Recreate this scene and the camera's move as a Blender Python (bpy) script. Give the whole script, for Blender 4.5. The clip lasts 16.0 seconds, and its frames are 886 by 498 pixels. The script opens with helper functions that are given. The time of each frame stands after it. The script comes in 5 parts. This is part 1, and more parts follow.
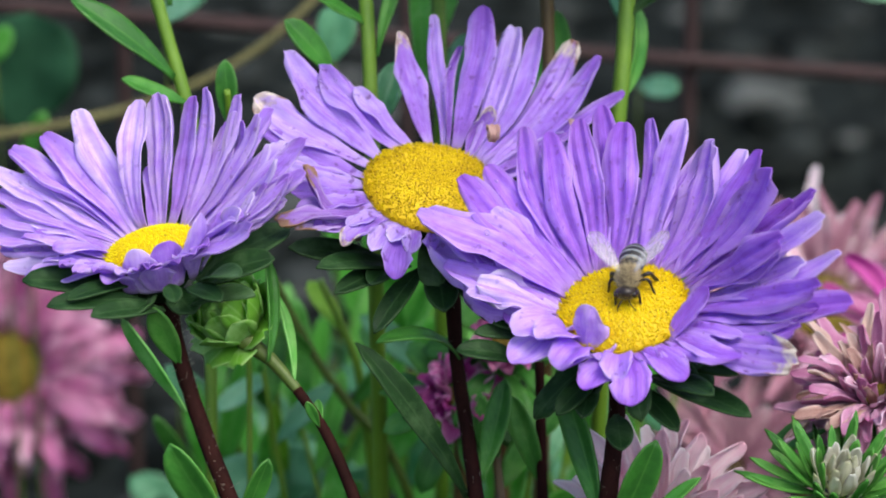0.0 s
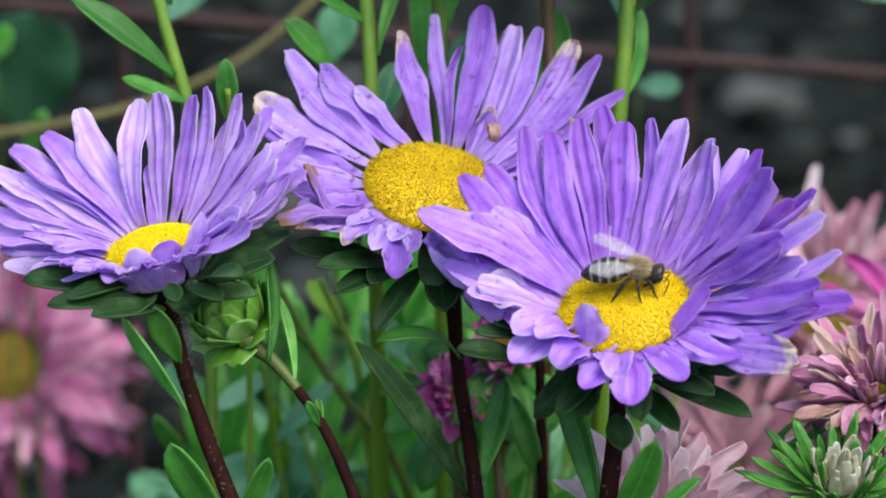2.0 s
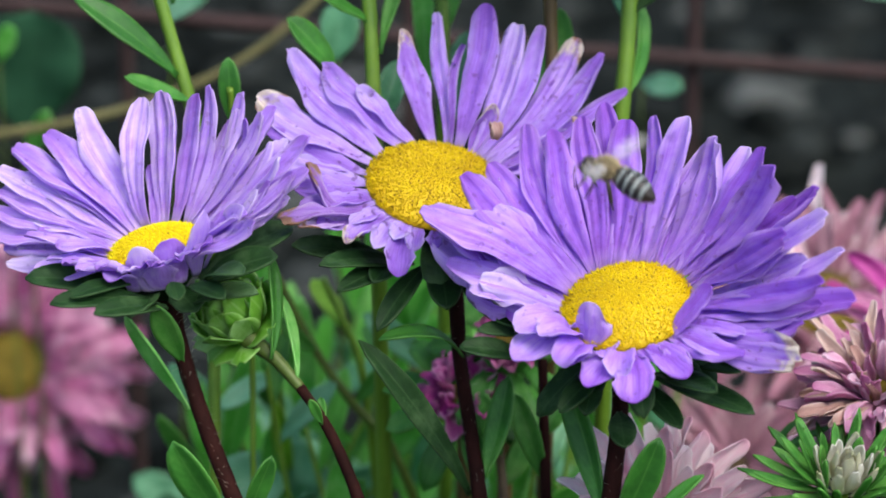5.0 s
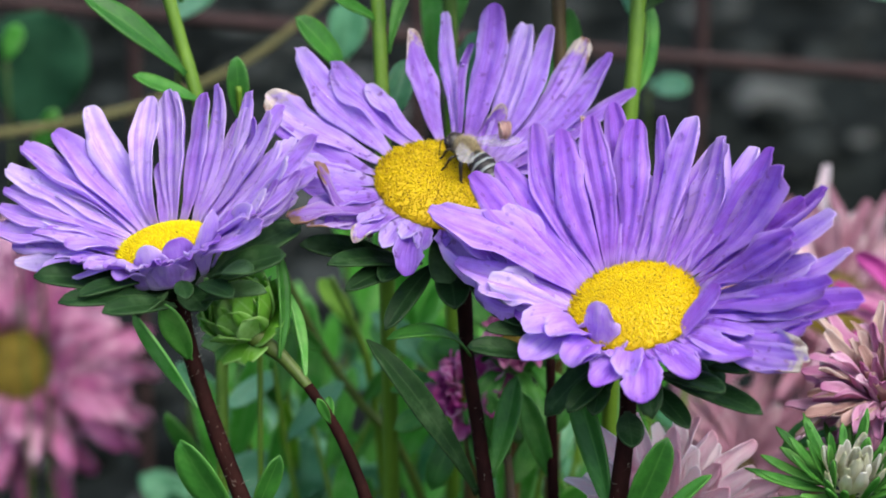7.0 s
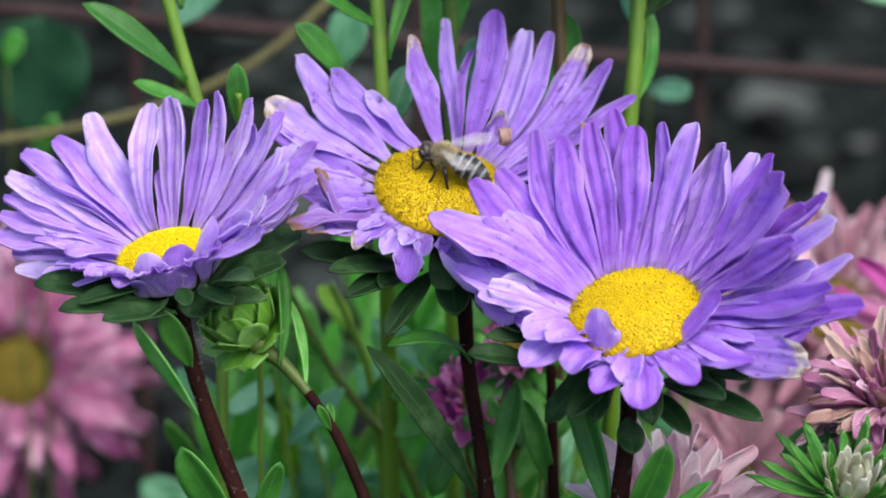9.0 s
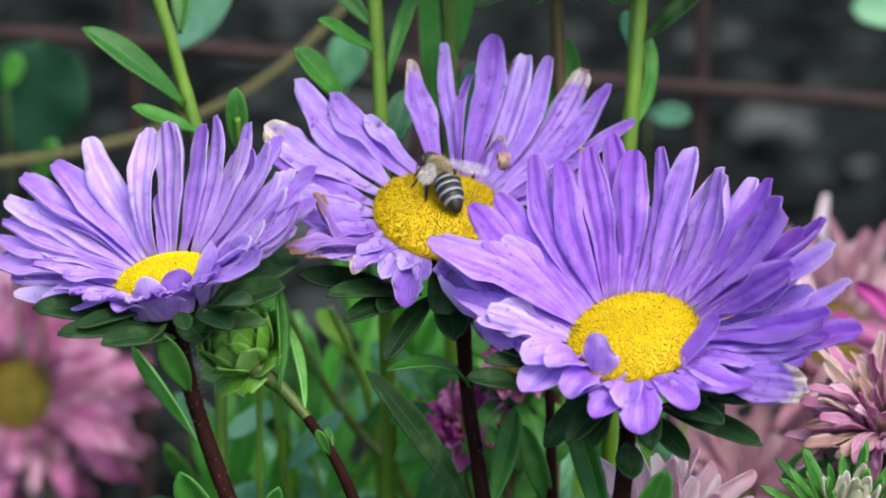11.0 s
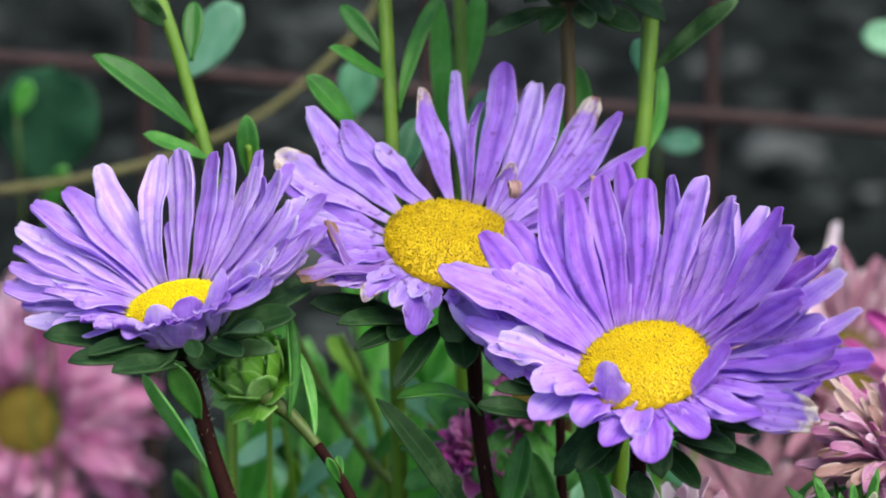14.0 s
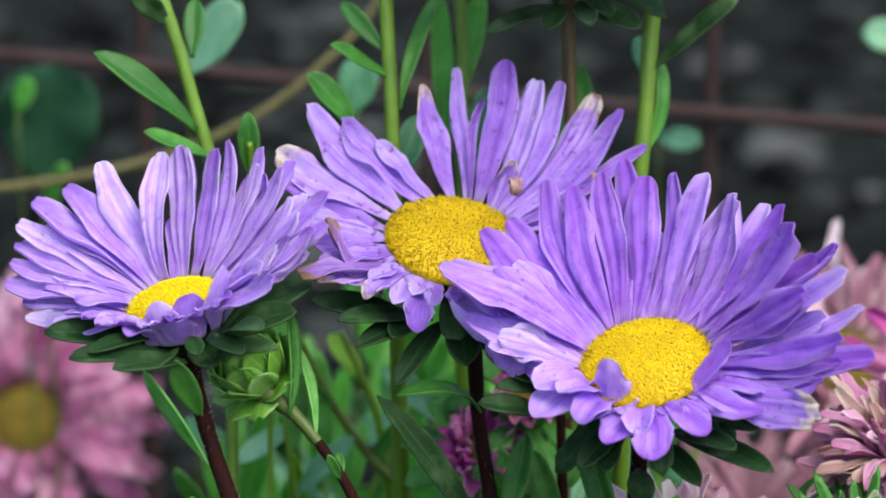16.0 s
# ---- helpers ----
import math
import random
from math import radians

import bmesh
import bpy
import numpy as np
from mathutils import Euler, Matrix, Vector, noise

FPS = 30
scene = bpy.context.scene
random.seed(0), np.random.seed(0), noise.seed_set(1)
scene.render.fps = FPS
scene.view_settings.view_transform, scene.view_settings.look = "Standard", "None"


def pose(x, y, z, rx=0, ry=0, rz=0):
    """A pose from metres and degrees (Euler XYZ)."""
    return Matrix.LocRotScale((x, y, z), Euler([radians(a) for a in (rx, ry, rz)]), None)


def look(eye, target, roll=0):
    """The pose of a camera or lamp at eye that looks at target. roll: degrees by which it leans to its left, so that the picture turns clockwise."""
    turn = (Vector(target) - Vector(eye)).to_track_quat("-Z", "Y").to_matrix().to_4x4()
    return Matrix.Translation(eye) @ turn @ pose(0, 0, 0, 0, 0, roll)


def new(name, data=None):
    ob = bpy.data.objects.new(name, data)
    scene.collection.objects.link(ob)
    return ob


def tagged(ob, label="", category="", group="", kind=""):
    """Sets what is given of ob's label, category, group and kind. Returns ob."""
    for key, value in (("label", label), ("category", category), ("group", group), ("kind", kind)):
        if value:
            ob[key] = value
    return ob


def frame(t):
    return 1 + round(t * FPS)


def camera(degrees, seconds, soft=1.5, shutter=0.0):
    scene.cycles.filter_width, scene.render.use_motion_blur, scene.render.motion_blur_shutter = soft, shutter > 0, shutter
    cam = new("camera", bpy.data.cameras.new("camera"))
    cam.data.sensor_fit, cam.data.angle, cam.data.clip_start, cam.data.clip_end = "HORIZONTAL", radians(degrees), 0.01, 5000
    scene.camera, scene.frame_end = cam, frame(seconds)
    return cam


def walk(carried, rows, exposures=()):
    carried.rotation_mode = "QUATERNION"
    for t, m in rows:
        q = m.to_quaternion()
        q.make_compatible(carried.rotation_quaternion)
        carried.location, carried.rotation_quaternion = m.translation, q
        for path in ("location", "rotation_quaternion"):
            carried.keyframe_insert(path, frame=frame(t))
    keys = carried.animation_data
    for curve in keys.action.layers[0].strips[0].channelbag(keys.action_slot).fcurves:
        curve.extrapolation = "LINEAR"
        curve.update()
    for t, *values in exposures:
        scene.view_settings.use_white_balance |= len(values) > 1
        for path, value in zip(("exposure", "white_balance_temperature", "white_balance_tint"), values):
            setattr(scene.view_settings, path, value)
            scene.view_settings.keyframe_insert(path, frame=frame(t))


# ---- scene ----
cam = camera(16, 16.0, 1.9, 0.5)
cam.data.dof.use_dof = True
cam.data.dof.focus_distance = 0.572
cam.data.dof.aperture_fstop = 16
PATH = [
    (0.0, look((0.00000, -0.53000, 0.45000), (0.00000, -0.00001, 0.25710), -0.00)),
    (0.5, look((0.00010, -0.53005, 0.44986), (0.00001, -0.00007, 0.25695), -0.05)),
    (1.0, look((0.00012, -0.53001, 0.44996), (0.00003, -0.00006, 0.25698), -0.01)),
    (1.5, look((-0.00017, -0.52991, 0.45024), (0.00001, -0.00003, 0.25705), -0.01)),
    (2.0, look((-0.00036, -0.52993, 0.45019), (-0.00009, -0.00005, 0.25701), 0.05)),
    (2.5, look((-0.00017, -0.52991, 0.45026), (0.00001, -0.00003, 0.25707), -0.05)),
    (3.0, look((0.00010, -0.52992, 0.45021), (0.00019, -0.00005, 0.25701), 0.06)),
    (3.5, look((0.00018, -0.53001, 0.44997), (0.00025, -0.00009, 0.25688), 0.11)),
    (4.0, look((0.00056, -0.53009, 0.44976), (0.00040, -0.00012, 0.25681), -0.02)),
    (6.5, look((-0.00036, -0.53026, 0.44928), (-0.00189, -0.00021, 0.25657), -0.03)),
    (7.0, look((-0.00044, -0.53024, 0.44935), (-0.00202, -0.00021, 0.25658), 0.03)),
    (7.5, look((-0.00060, -0.53016, 0.44955), (-0.00228, -0.00018, 0.25665), 0.04)),
    (8.0, look((-0.00047, -0.53013, 0.44965), (-0.00218, -0.00017, 0.25668), 0.04)),
    (8.5, look((-0.00049, -0.53008, 0.44977), (-0.00217, -0.00007, 0.25694), 0.01)),
    (9.0, look((-0.00042, -0.53001, 0.44996), (-0.00206, 0.00020, 0.25771), -0.04)),
    (11.5, look((-0.00012, -0.52987, 0.45035), (-0.00189, 0.00209, 0.26298), -0.02)),
    (12.0, look((-0.00029, -0.52978, 0.45061), (-0.00267, 0.00250, 0.26415), 0.02)),
    (12.5, look((-0.00057, -0.52964, 0.45100), (-0.00333, 0.00291, 0.26531), 0.01)),
    (13.0, look((-0.00112, -0.52960, 0.45110), (-0.00383, 0.00322, 0.26618), 0.09)),
    (13.5, look((-0.00103, -0.52954, 0.45127), (-0.00391, 0.00335, 0.26656), 0.08)),
    (14.0, look((-0.00058, -0.52966, 0.45094), (-0.00379, 0.00335, 0.26657), 0.04)),
    (14.5, look((-0.00035, -0.52970, 0.45081), (-0.00370, 0.00332, 0.26651), 0.01)),
    (15.0, look((-0.00019, -0.52968, 0.45089), (-0.00360, 0.00328, 0.26639), 0.08)),
    (15.5, look((-0.00055, -0.52974, 0.45072), (-0.00366, 0.00323, 0.26626), 0.06)),
    (16.0, look((-0.00099, -0.52973, 0.45075), (-0.00398, 0.00318, 0.26610), 0.08)),
]
walk(cam, PATH)

# ---- light: soft daylight under a bright hazy sky ----
SUN_EL, SUN_AZ = 58, 142
world = bpy.data.worlds.new("sky")
scene.world = world
world.use_nodes = True
wn = world.node_tree.nodes
sky = wn.new("ShaderNodeTexSky")
sky.sky_type = "NISHITA"
sky.sun_disc = False
sky.sun_elevation, sky.sun_rotation = radians(SUN_EL), radians(SUN_AZ)
sky.dust_density = 3.0
world.node_tree.links.new(sky.outputs[0], wn["Background"].inputs[0])
wn["Background"].inputs[1].default_value = 0.15
sun = new("sun", bpy.data.lights.new("sun", "SUN"))
sun.data.energy, sun.data.angle, sun.data.color = 1.5, radians(40), (1.0, 0.96, 0.9)
sun_from = Vector((math.sin(radians(SUN_AZ)) * math.cos(radians(SUN_EL)), math.cos(radians(SUN_AZ)) * math.cos(radians(SUN_EL)), math.sin(radians(SUN_EL))))
sun.matrix_basis = look(sun_from * 10, (0, 0, 0))
scene.view_settings.exposure = 0.86


# ---- materials ----
class Nodes:
    """A small writer of node materials."""

    def __init__(self, name):
        self.mat = bpy.data.materials.new(name)
        self.mat.use_nodes = True
        self.tree = self.mat.node_tree
        self.bsdf = self.tree.nodes["Principled BSDF"]
        self.out = self.tree.nodes["Material Output"]

    def node(self, kind, **values):
        n = self.tree.nodes.new(kind)
        for key, value in values.items():
            n.inputs[key.replace("_", " ")].default_value = value
        return n

    def link(self, a, b):
        self.tree.links.new(a, b)

    def ramp(self, source, *stops):
        n = self.tree.nodes.new("ShaderNodeValToRGB")
        while len(n.color_ramp.elements) < len(stops):
            n.color_ramp.elements.new(0.5)
        for e, (at, colour) in zip(n.color_ramp.elements, stops):
            e.position, e.color = at, (*colour, 1)
        self.link(source, n.inputs[0])
        return n.outputs[0]

    def mix(self, factor, a, b, blend="MIX"):
        n = self.tree.nodes.new("ShaderNodeMix")
        n.data_type, n.blend_type = "RGBA", blend
        for value, slot in ((factor, 0), (a, 6), (b, 7)):
            if isinstance(value, (int, float)):
                n.inputs[slot].default_value = value
            elif isinstance(value, tuple):
                n.inputs[slot].default_value = (*value, 1)
            else:
                self.link(value, n.inputs[slot])
        return n.outputs[2]

    def noise(self, scale, detail=3, source=None, rough=0.6):
        n = self.node("ShaderNodeTexNoise", Scale=scale, Detail=detail, Roughness=rough)
        if source is not None:
            self.link(source, n.inputs["Vector"])
        return n.outputs[0]

    def coords(self, which="Object"):
        return self.node("ShaderNodeTexCoord").outputs[which]

    def stretch(self, source, x, y, z=1.0):
        n = self.node("ShaderNodeMapping")
        n.inputs["Scale"].default_value = (x, y, z)
        self.link(source, n.inputs["Vector"])
        return n.outputs[0]

    def random(self):
        return self.node("ShaderNodeObjectInfo").outputs["Random"]

    def maths(self, kind, a, b=0.0):
        n = self.tree.nodes.new("ShaderNodeMath")
        n.operation = kind
        for value, slot in ((a, 0), (b, 1)):
            if isinstance(value, (int, float)):
                n.inputs[slot].default_value = value
            else:
                self.link(value, n.inputs[slot])
        return n.outputs[0]

    def bump(self, height, strength, distance):
        n = self.node("ShaderNodeBump", Strength=strength, Distance=distance)
        self.link(height, n.inputs["Height"])
        self.link(n.outputs[0], self.bsdf.inputs["Normal"])
        return n.outputs[0]

    def done(self, colour, rough=0.5, translucent=0.0, glow=None, spec=0.5, sheen=0.0):
        if isinstance(colour, tuple):
            self.bsdf.inputs["Base Color"].default_value = (*colour, 1)
        else:
            self.link(colour, self.bsdf.inputs["Base Color"])
        self.bsdf.inputs["Roughness"].default_value = rough
        self.bsdf.inputs["Specular IOR Level"].default_value = spec
        self.bsdf.inputs["Sheen Weight"].default_value = sheen
        if translucent:
            t = self.node("ShaderNodeBsdfTranslucent")
            if isinstance(colour, tuple):
                t.inputs[0].default_value = (*colour, 1)
            else:
                self.link(colour, t.inputs[0])
            m = self.node("ShaderNodeMixShader", Fac=translucent)
            self.link(self.bsdf.outputs[0], m.inputs[1])
            self.link(t.outputs[0], m.inputs[2])
            self.link(m.outputs[0], self.out.inputs[0])
        return self.mat


def petal_material(name, deep, mid, pale, specks=0.0, dry=(0.30, 0.17, 0.07), dry_tip=None):
    m = Nodes(name)
    uv = m.coords("UV")
    sep = m.node("ShaderNodeSeparateXYZ")
    m.link(uv, sep.inputs[0])
    across, along = sep.outputs[0], sep.outputs[1]
    chance = m.random()
    streak = m.noise(1.0, 3, m.stretch(m.coords(), 110, 420, 420))
    fine = m.noise(1.0, 2, m.stretch(uv, 26, 2.2))
    blotch = m.noise(210, 4, m.coords(), 0.65)
    cloud = m.noise(75, 2, m.coords())
    tone = m.maths("ADD", m.maths("MULTIPLY", streak, 0.34), m.maths("MULTIPLY", fine, 0.36))
    tone = m.maths("ADD", tone, m.maths("MULTIPLY", m.maths("SUBTRACT", chance, 0.5), 0.20))
    tone = m.maths("ADD", tone, m.maths("MULTIPLY", m.maths("SUBTRACT", blotch, 0.35), 0.16))
    tone = m.maths("ADD", tone, m.maths("MULTIPLY", m.maths("SUBTRACT", cloud, 0.45), 0.26))
    colour = m.ramp(tone, (0.19, deep), (0.36, mid), (0.58, pale))
    edge = m.maths("POWER", m.maths("MULTIPLY", m.maths("ABSOLUTE", m.maths("SUBTRACT", across, 0.5)), 2.0), 4.0)
    colour = m.mix(m.maths("MULTIPLY", edge, m.maths("MULTIPLY", along, 0.95)), colour, pale)
    claw = m.ramp(along, (0.03, (1, 1, 1)), (0.16, (0, 0, 0)))
    colour = m.mix(m.maths("MULTIPLY", claw, 0.75), colour, pale)
    tip = m.maths("MULTIPLY", m.maths("POWER", along, 9.0), m.noise(260, 3, m.coords()))
    bleached = m.ramp(chance, (0.50, (0, 0, 0)), (0.85, (1, 1, 1)))
    light = tuple(1 - (1 - c) * 0.45 for c in pale)
    colour = m.mix(m.maths("MULTIPLY", tip, 1.1), colour, m.mix(bleached, deep, light))
    if specks:
        spot = m.ramp(m.noise(520, 2, m.coords()), (0.645, (0, 0, 0)), (0.70, (1, 1, 1)))
        colour = m.mix(m.maths("MULTIPLY", spot, specks), colour, dry)
        crease = m.ramp(m.noise(1.0, 2, m.stretch(m.coords(), 120, 700, 700)), (0.66, (0, 0, 0)), (0.74, (1, 1, 1)))
        colour = m.mix(m.maths("MULTIPLY", crease, specks * 0.8), colour, dry)
    if dry_tip:
        reach = m.maths("ADD", along, m.maths("MULTIPLY", m.maths("SUBTRACT", m.noise(1.0, 3, m.stretch(uv, 3, 5)), 0.5), 0.5))
        mask = m.ramp(reach, (0.885, (0, 0, 0)), (0.95, (1, 1, 1)))
        shade = m.ramp(m.noise(380, 3, m.coords()), (0.36, (0.34, 0.18, 0.12)), (0.52, dry_tip))
        colour = m.mix(mask, colour, shade)
    relief = m.maths("ADD", fine, m.maths("MULTIPLY", m.noise(900, 2, m.coords()), 0.3))
    m.bump(m.maths("ADD", relief, m.maths("MULTIPLY", blotch, 0.5)), 0.6, 0.0004)
    return m.done(colour, 0.37, 0.44, spec=0.5, sheen=0.1)


def leaf_material(name, dark, mid, pale, translucent=0.25, rough=0.45, spec=0.4):
    m = Nodes(name)
    uv = m.coords("UV")
    sep = m.node("ShaderNodeSeparateXYZ")
    m.link(uv, sep.inputs[0])
    side = m.maths("MULTIPLY", m.maths("ABSOLUTE", m.maths("SUBTRACT", sep.outputs[0], 0.5)), 2.0)
    tone = m.maths("ADD", m.noise(140, 4, m.coords()), m.maths("MULTIPLY", m.maths("SUBTRACT", m.random(), 0.5), 0.35))
    colour = m.ramp(tone, (0.3, dark), (0.55, mid), (0.8, pale))
    rib = m.maths("SUBTRACT", 1.0, m.maths("MULTIPLY", side, 9.0))
    rib.node.use_clamp = True
    colour = m.mix(m.maths("MULTIPLY", rib, 0.32), colour, pale)
    margin = m.maths("POWER", side, 14.0)
    colour = m.mix(m.maths("MULTIPLY", margin, 0.5), colour, pale)
    slant = m.maths("ADD", m.maths("MULTIPLY", sep.outputs[1], 60.0), m.maths("MULTIPLY", side, -14.0))
    m.bump(m.maths("ADD", m.maths("MULTIPLY", m.maths("SINE", slant), 0.10), m.noise(420, 3, m.coords())), 0.30, 0.0004)
    return m.done(colour, rough, translucent, spec=spec)


def plain_material(name, dark, pale, scale, rough=0.6, bump=0.3, distance=0.0005, spec=0.4, stretch=(1, 1, 1)):
    m = Nodes(name)
    at = m.stretch(m.coords(), *stretch)
    tone = m.maths("ADD", m.maths("MULTIPLY", m.noise(scale, 4, at), 0.7), m.maths("MULTIPLY", m.noise(scale * 7, 3, at), 0.3))
    colour = m.ramp(tone, (0.32, dark), (0.68, pale))
    m.bump(tone, bump, distance)
    return m.done(colour, rough, spec=spec)


VIOLET = petal_material("violet_petal", (0.30, 0.080, 0.60), (0.465, 0.190, 0.87), (0.74, 0.505, 0.985), 0.45, (0.19, 0.05, 0.36))
VIOLET_SOFT = petal_material("soft_violet_petal", (0.38, 0.150, 0.68), (0.58, 0.33, 0.93), (0.85, 0.70, 0.99), 0.35, (0.19, 0.05, 0.36))
VIOLET_AGED = petal_material("aged_violet_petal", (0.24, 0.078, 0.53), (0.41, 0.195, 0.79), (0.70, 0.55, 0.95), 0.65, (0.14, 0.035, 0.30))
VIOLET_WORN = petal_material("violet_petal_dry_tip", (0.25, 0.078, 0.52), (0.42, 0.20, 0.79), (0.72, 0.57, 0.94), 0.65, (0.14, 0.035, 0.30), (0.80, 0.72, 0.64))
ROSE = petal_material("rose_petal", (0.50, 0.13, 0.35), (0.68, 0.30, 0.52), (0.86, 0.58, 0.72))
PINK = petal_material("pink_petal", (0.42, 0.06, 0.25), (0.60, 0.17, 0.41), (0.78, 0.42, 0.60))
DUSTY = petal_material("dusty_pink_petal", (0.32, 0.10, 0.17), (0.50, 0.23, 0.32), (0.66, 0.42, 0.48))
PALE_PINK = petal_material("pale_pink_petal", (0.78, 0.40, 0.55), (0.94, 0.71, 0.79), (0.98, 0.92, 0.93))
CREAM = petal_material("cream_petal", (0.42, 0.45, 0.22), (0.68, 0.68, 0.48), (0.86, 0.84, 0.74))
MAGENTA = petal_material("magenta_petal", (0.42, 0.025, 0.26), (0.62, 0.065, 0.42), (0.78, 0.24, 0.58))
VIOLET_SCORCHED = petal_material("violet_petal_brown_tip", (0.22, 0.070, 0.42), (0.38, 0.18, 0.66), (0.64, 0.48, 0.82), 0.65, (0.14, 0.035, 0.22), (0.42, 0.25, 0.15))
DRIED = petal_material("dried_petal", (0.36, 0.17, 0.15), (0.60, 0.38, 0.33), (0.84, 0.68, 0.60))


def floret_material(name, dark, light, spent_from):
    """Yellow florets, a few of them with a spent brown mouth."""
    m = Nodes(name)
    own = m.node("ShaderNodeNewGeometry").outputs["Random Per Island"]
    tone = m.maths("ADD", m.maths("MULTIPLY", m.noise(260, 4, m.coords()), 0.7), m.maths("MULTIPLY", own, 0.3))
    colour = m.ramp(tone, (0.30, dark), (0.66, light))
    spent = m.ramp(own, (spent_from, (0, 0, 0)), (spent_from + 0.007, (1, 1, 1)))
    colour = m.mix(m.maths("MULTIPLY", spent, 0.85), colour, (0.12, 0.05, 0.01))
    return m.done(colour, 0.6, 0.15, spec=0.2)


YELLOW = floret_material("yellow_floret", (0.62, 0.41, 0.001), (0.86, 0.67, 0.002), 0.96)
YELLOW_FRESH = floret_material("lemon_floret", (0.74, 0.56, 0.001), (0.90, 0.78, 0.003), 0.99)
YELLOW_AGED = floret_material("spent_yellow_floret", (0.45, 0.295, 0.001), (0.70, 0.54, 0.002), 0.88)
DISC = plain_material("floret_gaps", (0.52, 0.34, 0.002), (0.66, 0.47, 0.003), 600, 0.7)
OCHRE = plain_material("ochre_disc", (0.11, 0.085, 0.008), (0.27, 0.20, 0.02), 500, 0.8)
# Bracts' own dark green, deepened further to carry the shade beneath the heads.
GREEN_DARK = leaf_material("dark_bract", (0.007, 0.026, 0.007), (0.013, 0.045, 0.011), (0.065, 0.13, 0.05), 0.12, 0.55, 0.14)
TEAL = leaf_material("dark_teal_leaf", (0.009, 0.044, 0.020), (0.015, 0.064, 0.030), (0.022, 0.080, 0.038), 0.12, 0.8, 0.15)
GREEN = leaf_material("green_leaf", (0.034, 0.165, 0.022), (0.066, 0.285, 0.037), (0.16, 0.42, 0.08), 0.36)
GREEN_BRIGHT = leaf_material("bright_leaf", (0.078, 0.370, 0.038), (0.145, 0.540, 0.080), (0.34, 0.70, 0.22), 0.48)
LIME = leaf_material("lime_bract", (0.19, 0.42, 0.025), (0.30, 0.58, 0.05), (0.52, 0.74, 0.18), 0.5)
BUD_GREEN = leaf_material("bud_bract", (0.14, 0.40, 0.035), (0.23, 0.56, 0.06), (0.50, 0.78, 0.30), 0.5)
GREEN_BLUE = leaf_material("grey_green_leaf", (0.048, 0.200, 0.085), (0.095, 0.310, 0.155), (0.15, 0.38, 0.21), 0.3)
STEM_GREEN = plain_material("green_stem", (0.075, 0.17, 0.012), (0.15, 0.28, 0.022), 220, 0.5, 0.3, 0.0003, stretch=(1, 1, 0.1))
STEM_BUD = plain_material("olive_stem", (0.05, 0.08, 0.010), (0.085, 0.14, 0.018), 220, 0.5, 0.3, 0.0003, stretch=(1, 1, 0.1))
STEM_MAROON = plain_material("maroon_stem", (0.009, 0.003, 0.0025), (0.030, 0.009, 0.007), 260, 0.75, 0.3, 0.0003, 0.06, stretch=(1, 1, 0.1))
STEM_BROWN = plain_material("brown_green_stem", (0.060, 0.036, 0.012), (0.11, 0.075, 0.02), 220, 0.5, 0.3, 0.0003, stretch=(1, 1, 0.1))
HAIR = plain_material("stem_hair", (0.30, 0.31, 0.24), (0.5, 0.52, 0.42), 300, 0.6)
PALE_GREEN = leaf_material("pale_green_leaf", (0.12, 0.36, 0.19), (0.22, 0.53, 0.30), (0.32, 0.60, 0.38), 0.42)
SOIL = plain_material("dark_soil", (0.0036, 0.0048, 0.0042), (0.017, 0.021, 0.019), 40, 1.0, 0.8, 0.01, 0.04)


def grit_material():
    m = Nodes("grey_grit")
    each = m.node("ShaderNodeNewGeometry").outputs["Random Per Island"]
    tone = m.maths("ADD", m.maths("MULTIPLY", each, 0.7), m.maths("MULTIPLY", m.noise(60, 4, m.coords()), 0.4))
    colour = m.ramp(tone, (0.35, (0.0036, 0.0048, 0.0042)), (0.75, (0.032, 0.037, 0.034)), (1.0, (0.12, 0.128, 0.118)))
    m.bump(m.noise(90, 3, m.coords()), 0.5, 0.003)
    return m.done(colour, 1.0, spec=0.04)


STONE = grit_material()
RUST = plain_material("rusty_steel", (0.019, 0.009, 0.008), (0.044, 0.022, 0.020), 140, 0.8, 0.5, 0.0006)
STRAW = plain_material("dry_stalk", (0.085, 0.080, 0.028), (0.16, 0.15, 0.055), 120, 0.8)


# ---- builders ----
def part(name, mesh, material, parent, label="", at=None):
    """One mesh under a thing; at is its pose in the world."""
    if mesh.materials:
        mesh.materials[0] = material
    else:
        mesh.materials.append(material)
    ob = new(name, mesh)
    ob.parent = parent
    if at is not None:
        up = parent.matrix_basis if parent.parent is None else parent.parent.matrix_basis @ parent.matrix_basis
        ob.matrix_basis = up.inverted() @ at
    if label:
        ob["label"] = label
    return ob


def thing(name, place, label, category, group="", kind=""):
    ob = new(name)
    ob.empty_display_size = 0.01
    ob.matrix_basis = Matrix.Translation(place)
    return tagged(ob, label, category, group, kind)


def finish(name, verts, faces, uvs=None, smooth=True):
    me = bpy.data.meshes.new(name)
    me.from_pydata(verts, [], faces)
    if uvs is not None:
        layer = me.uv_layers.new(name="UVMap")
        loops = np.empty(len(me.loops), dtype=np.int32)
        me.loops.foreach_get("vertex_index", loops)
        layer.data.foreach_set("uv", np.asarray(uvs, dtype=np.float32)[loops].ravel())
    me.polygons.foreach_set("use_smooth", np.full(len(me.polygons), smooth))
    me.update()
    return me


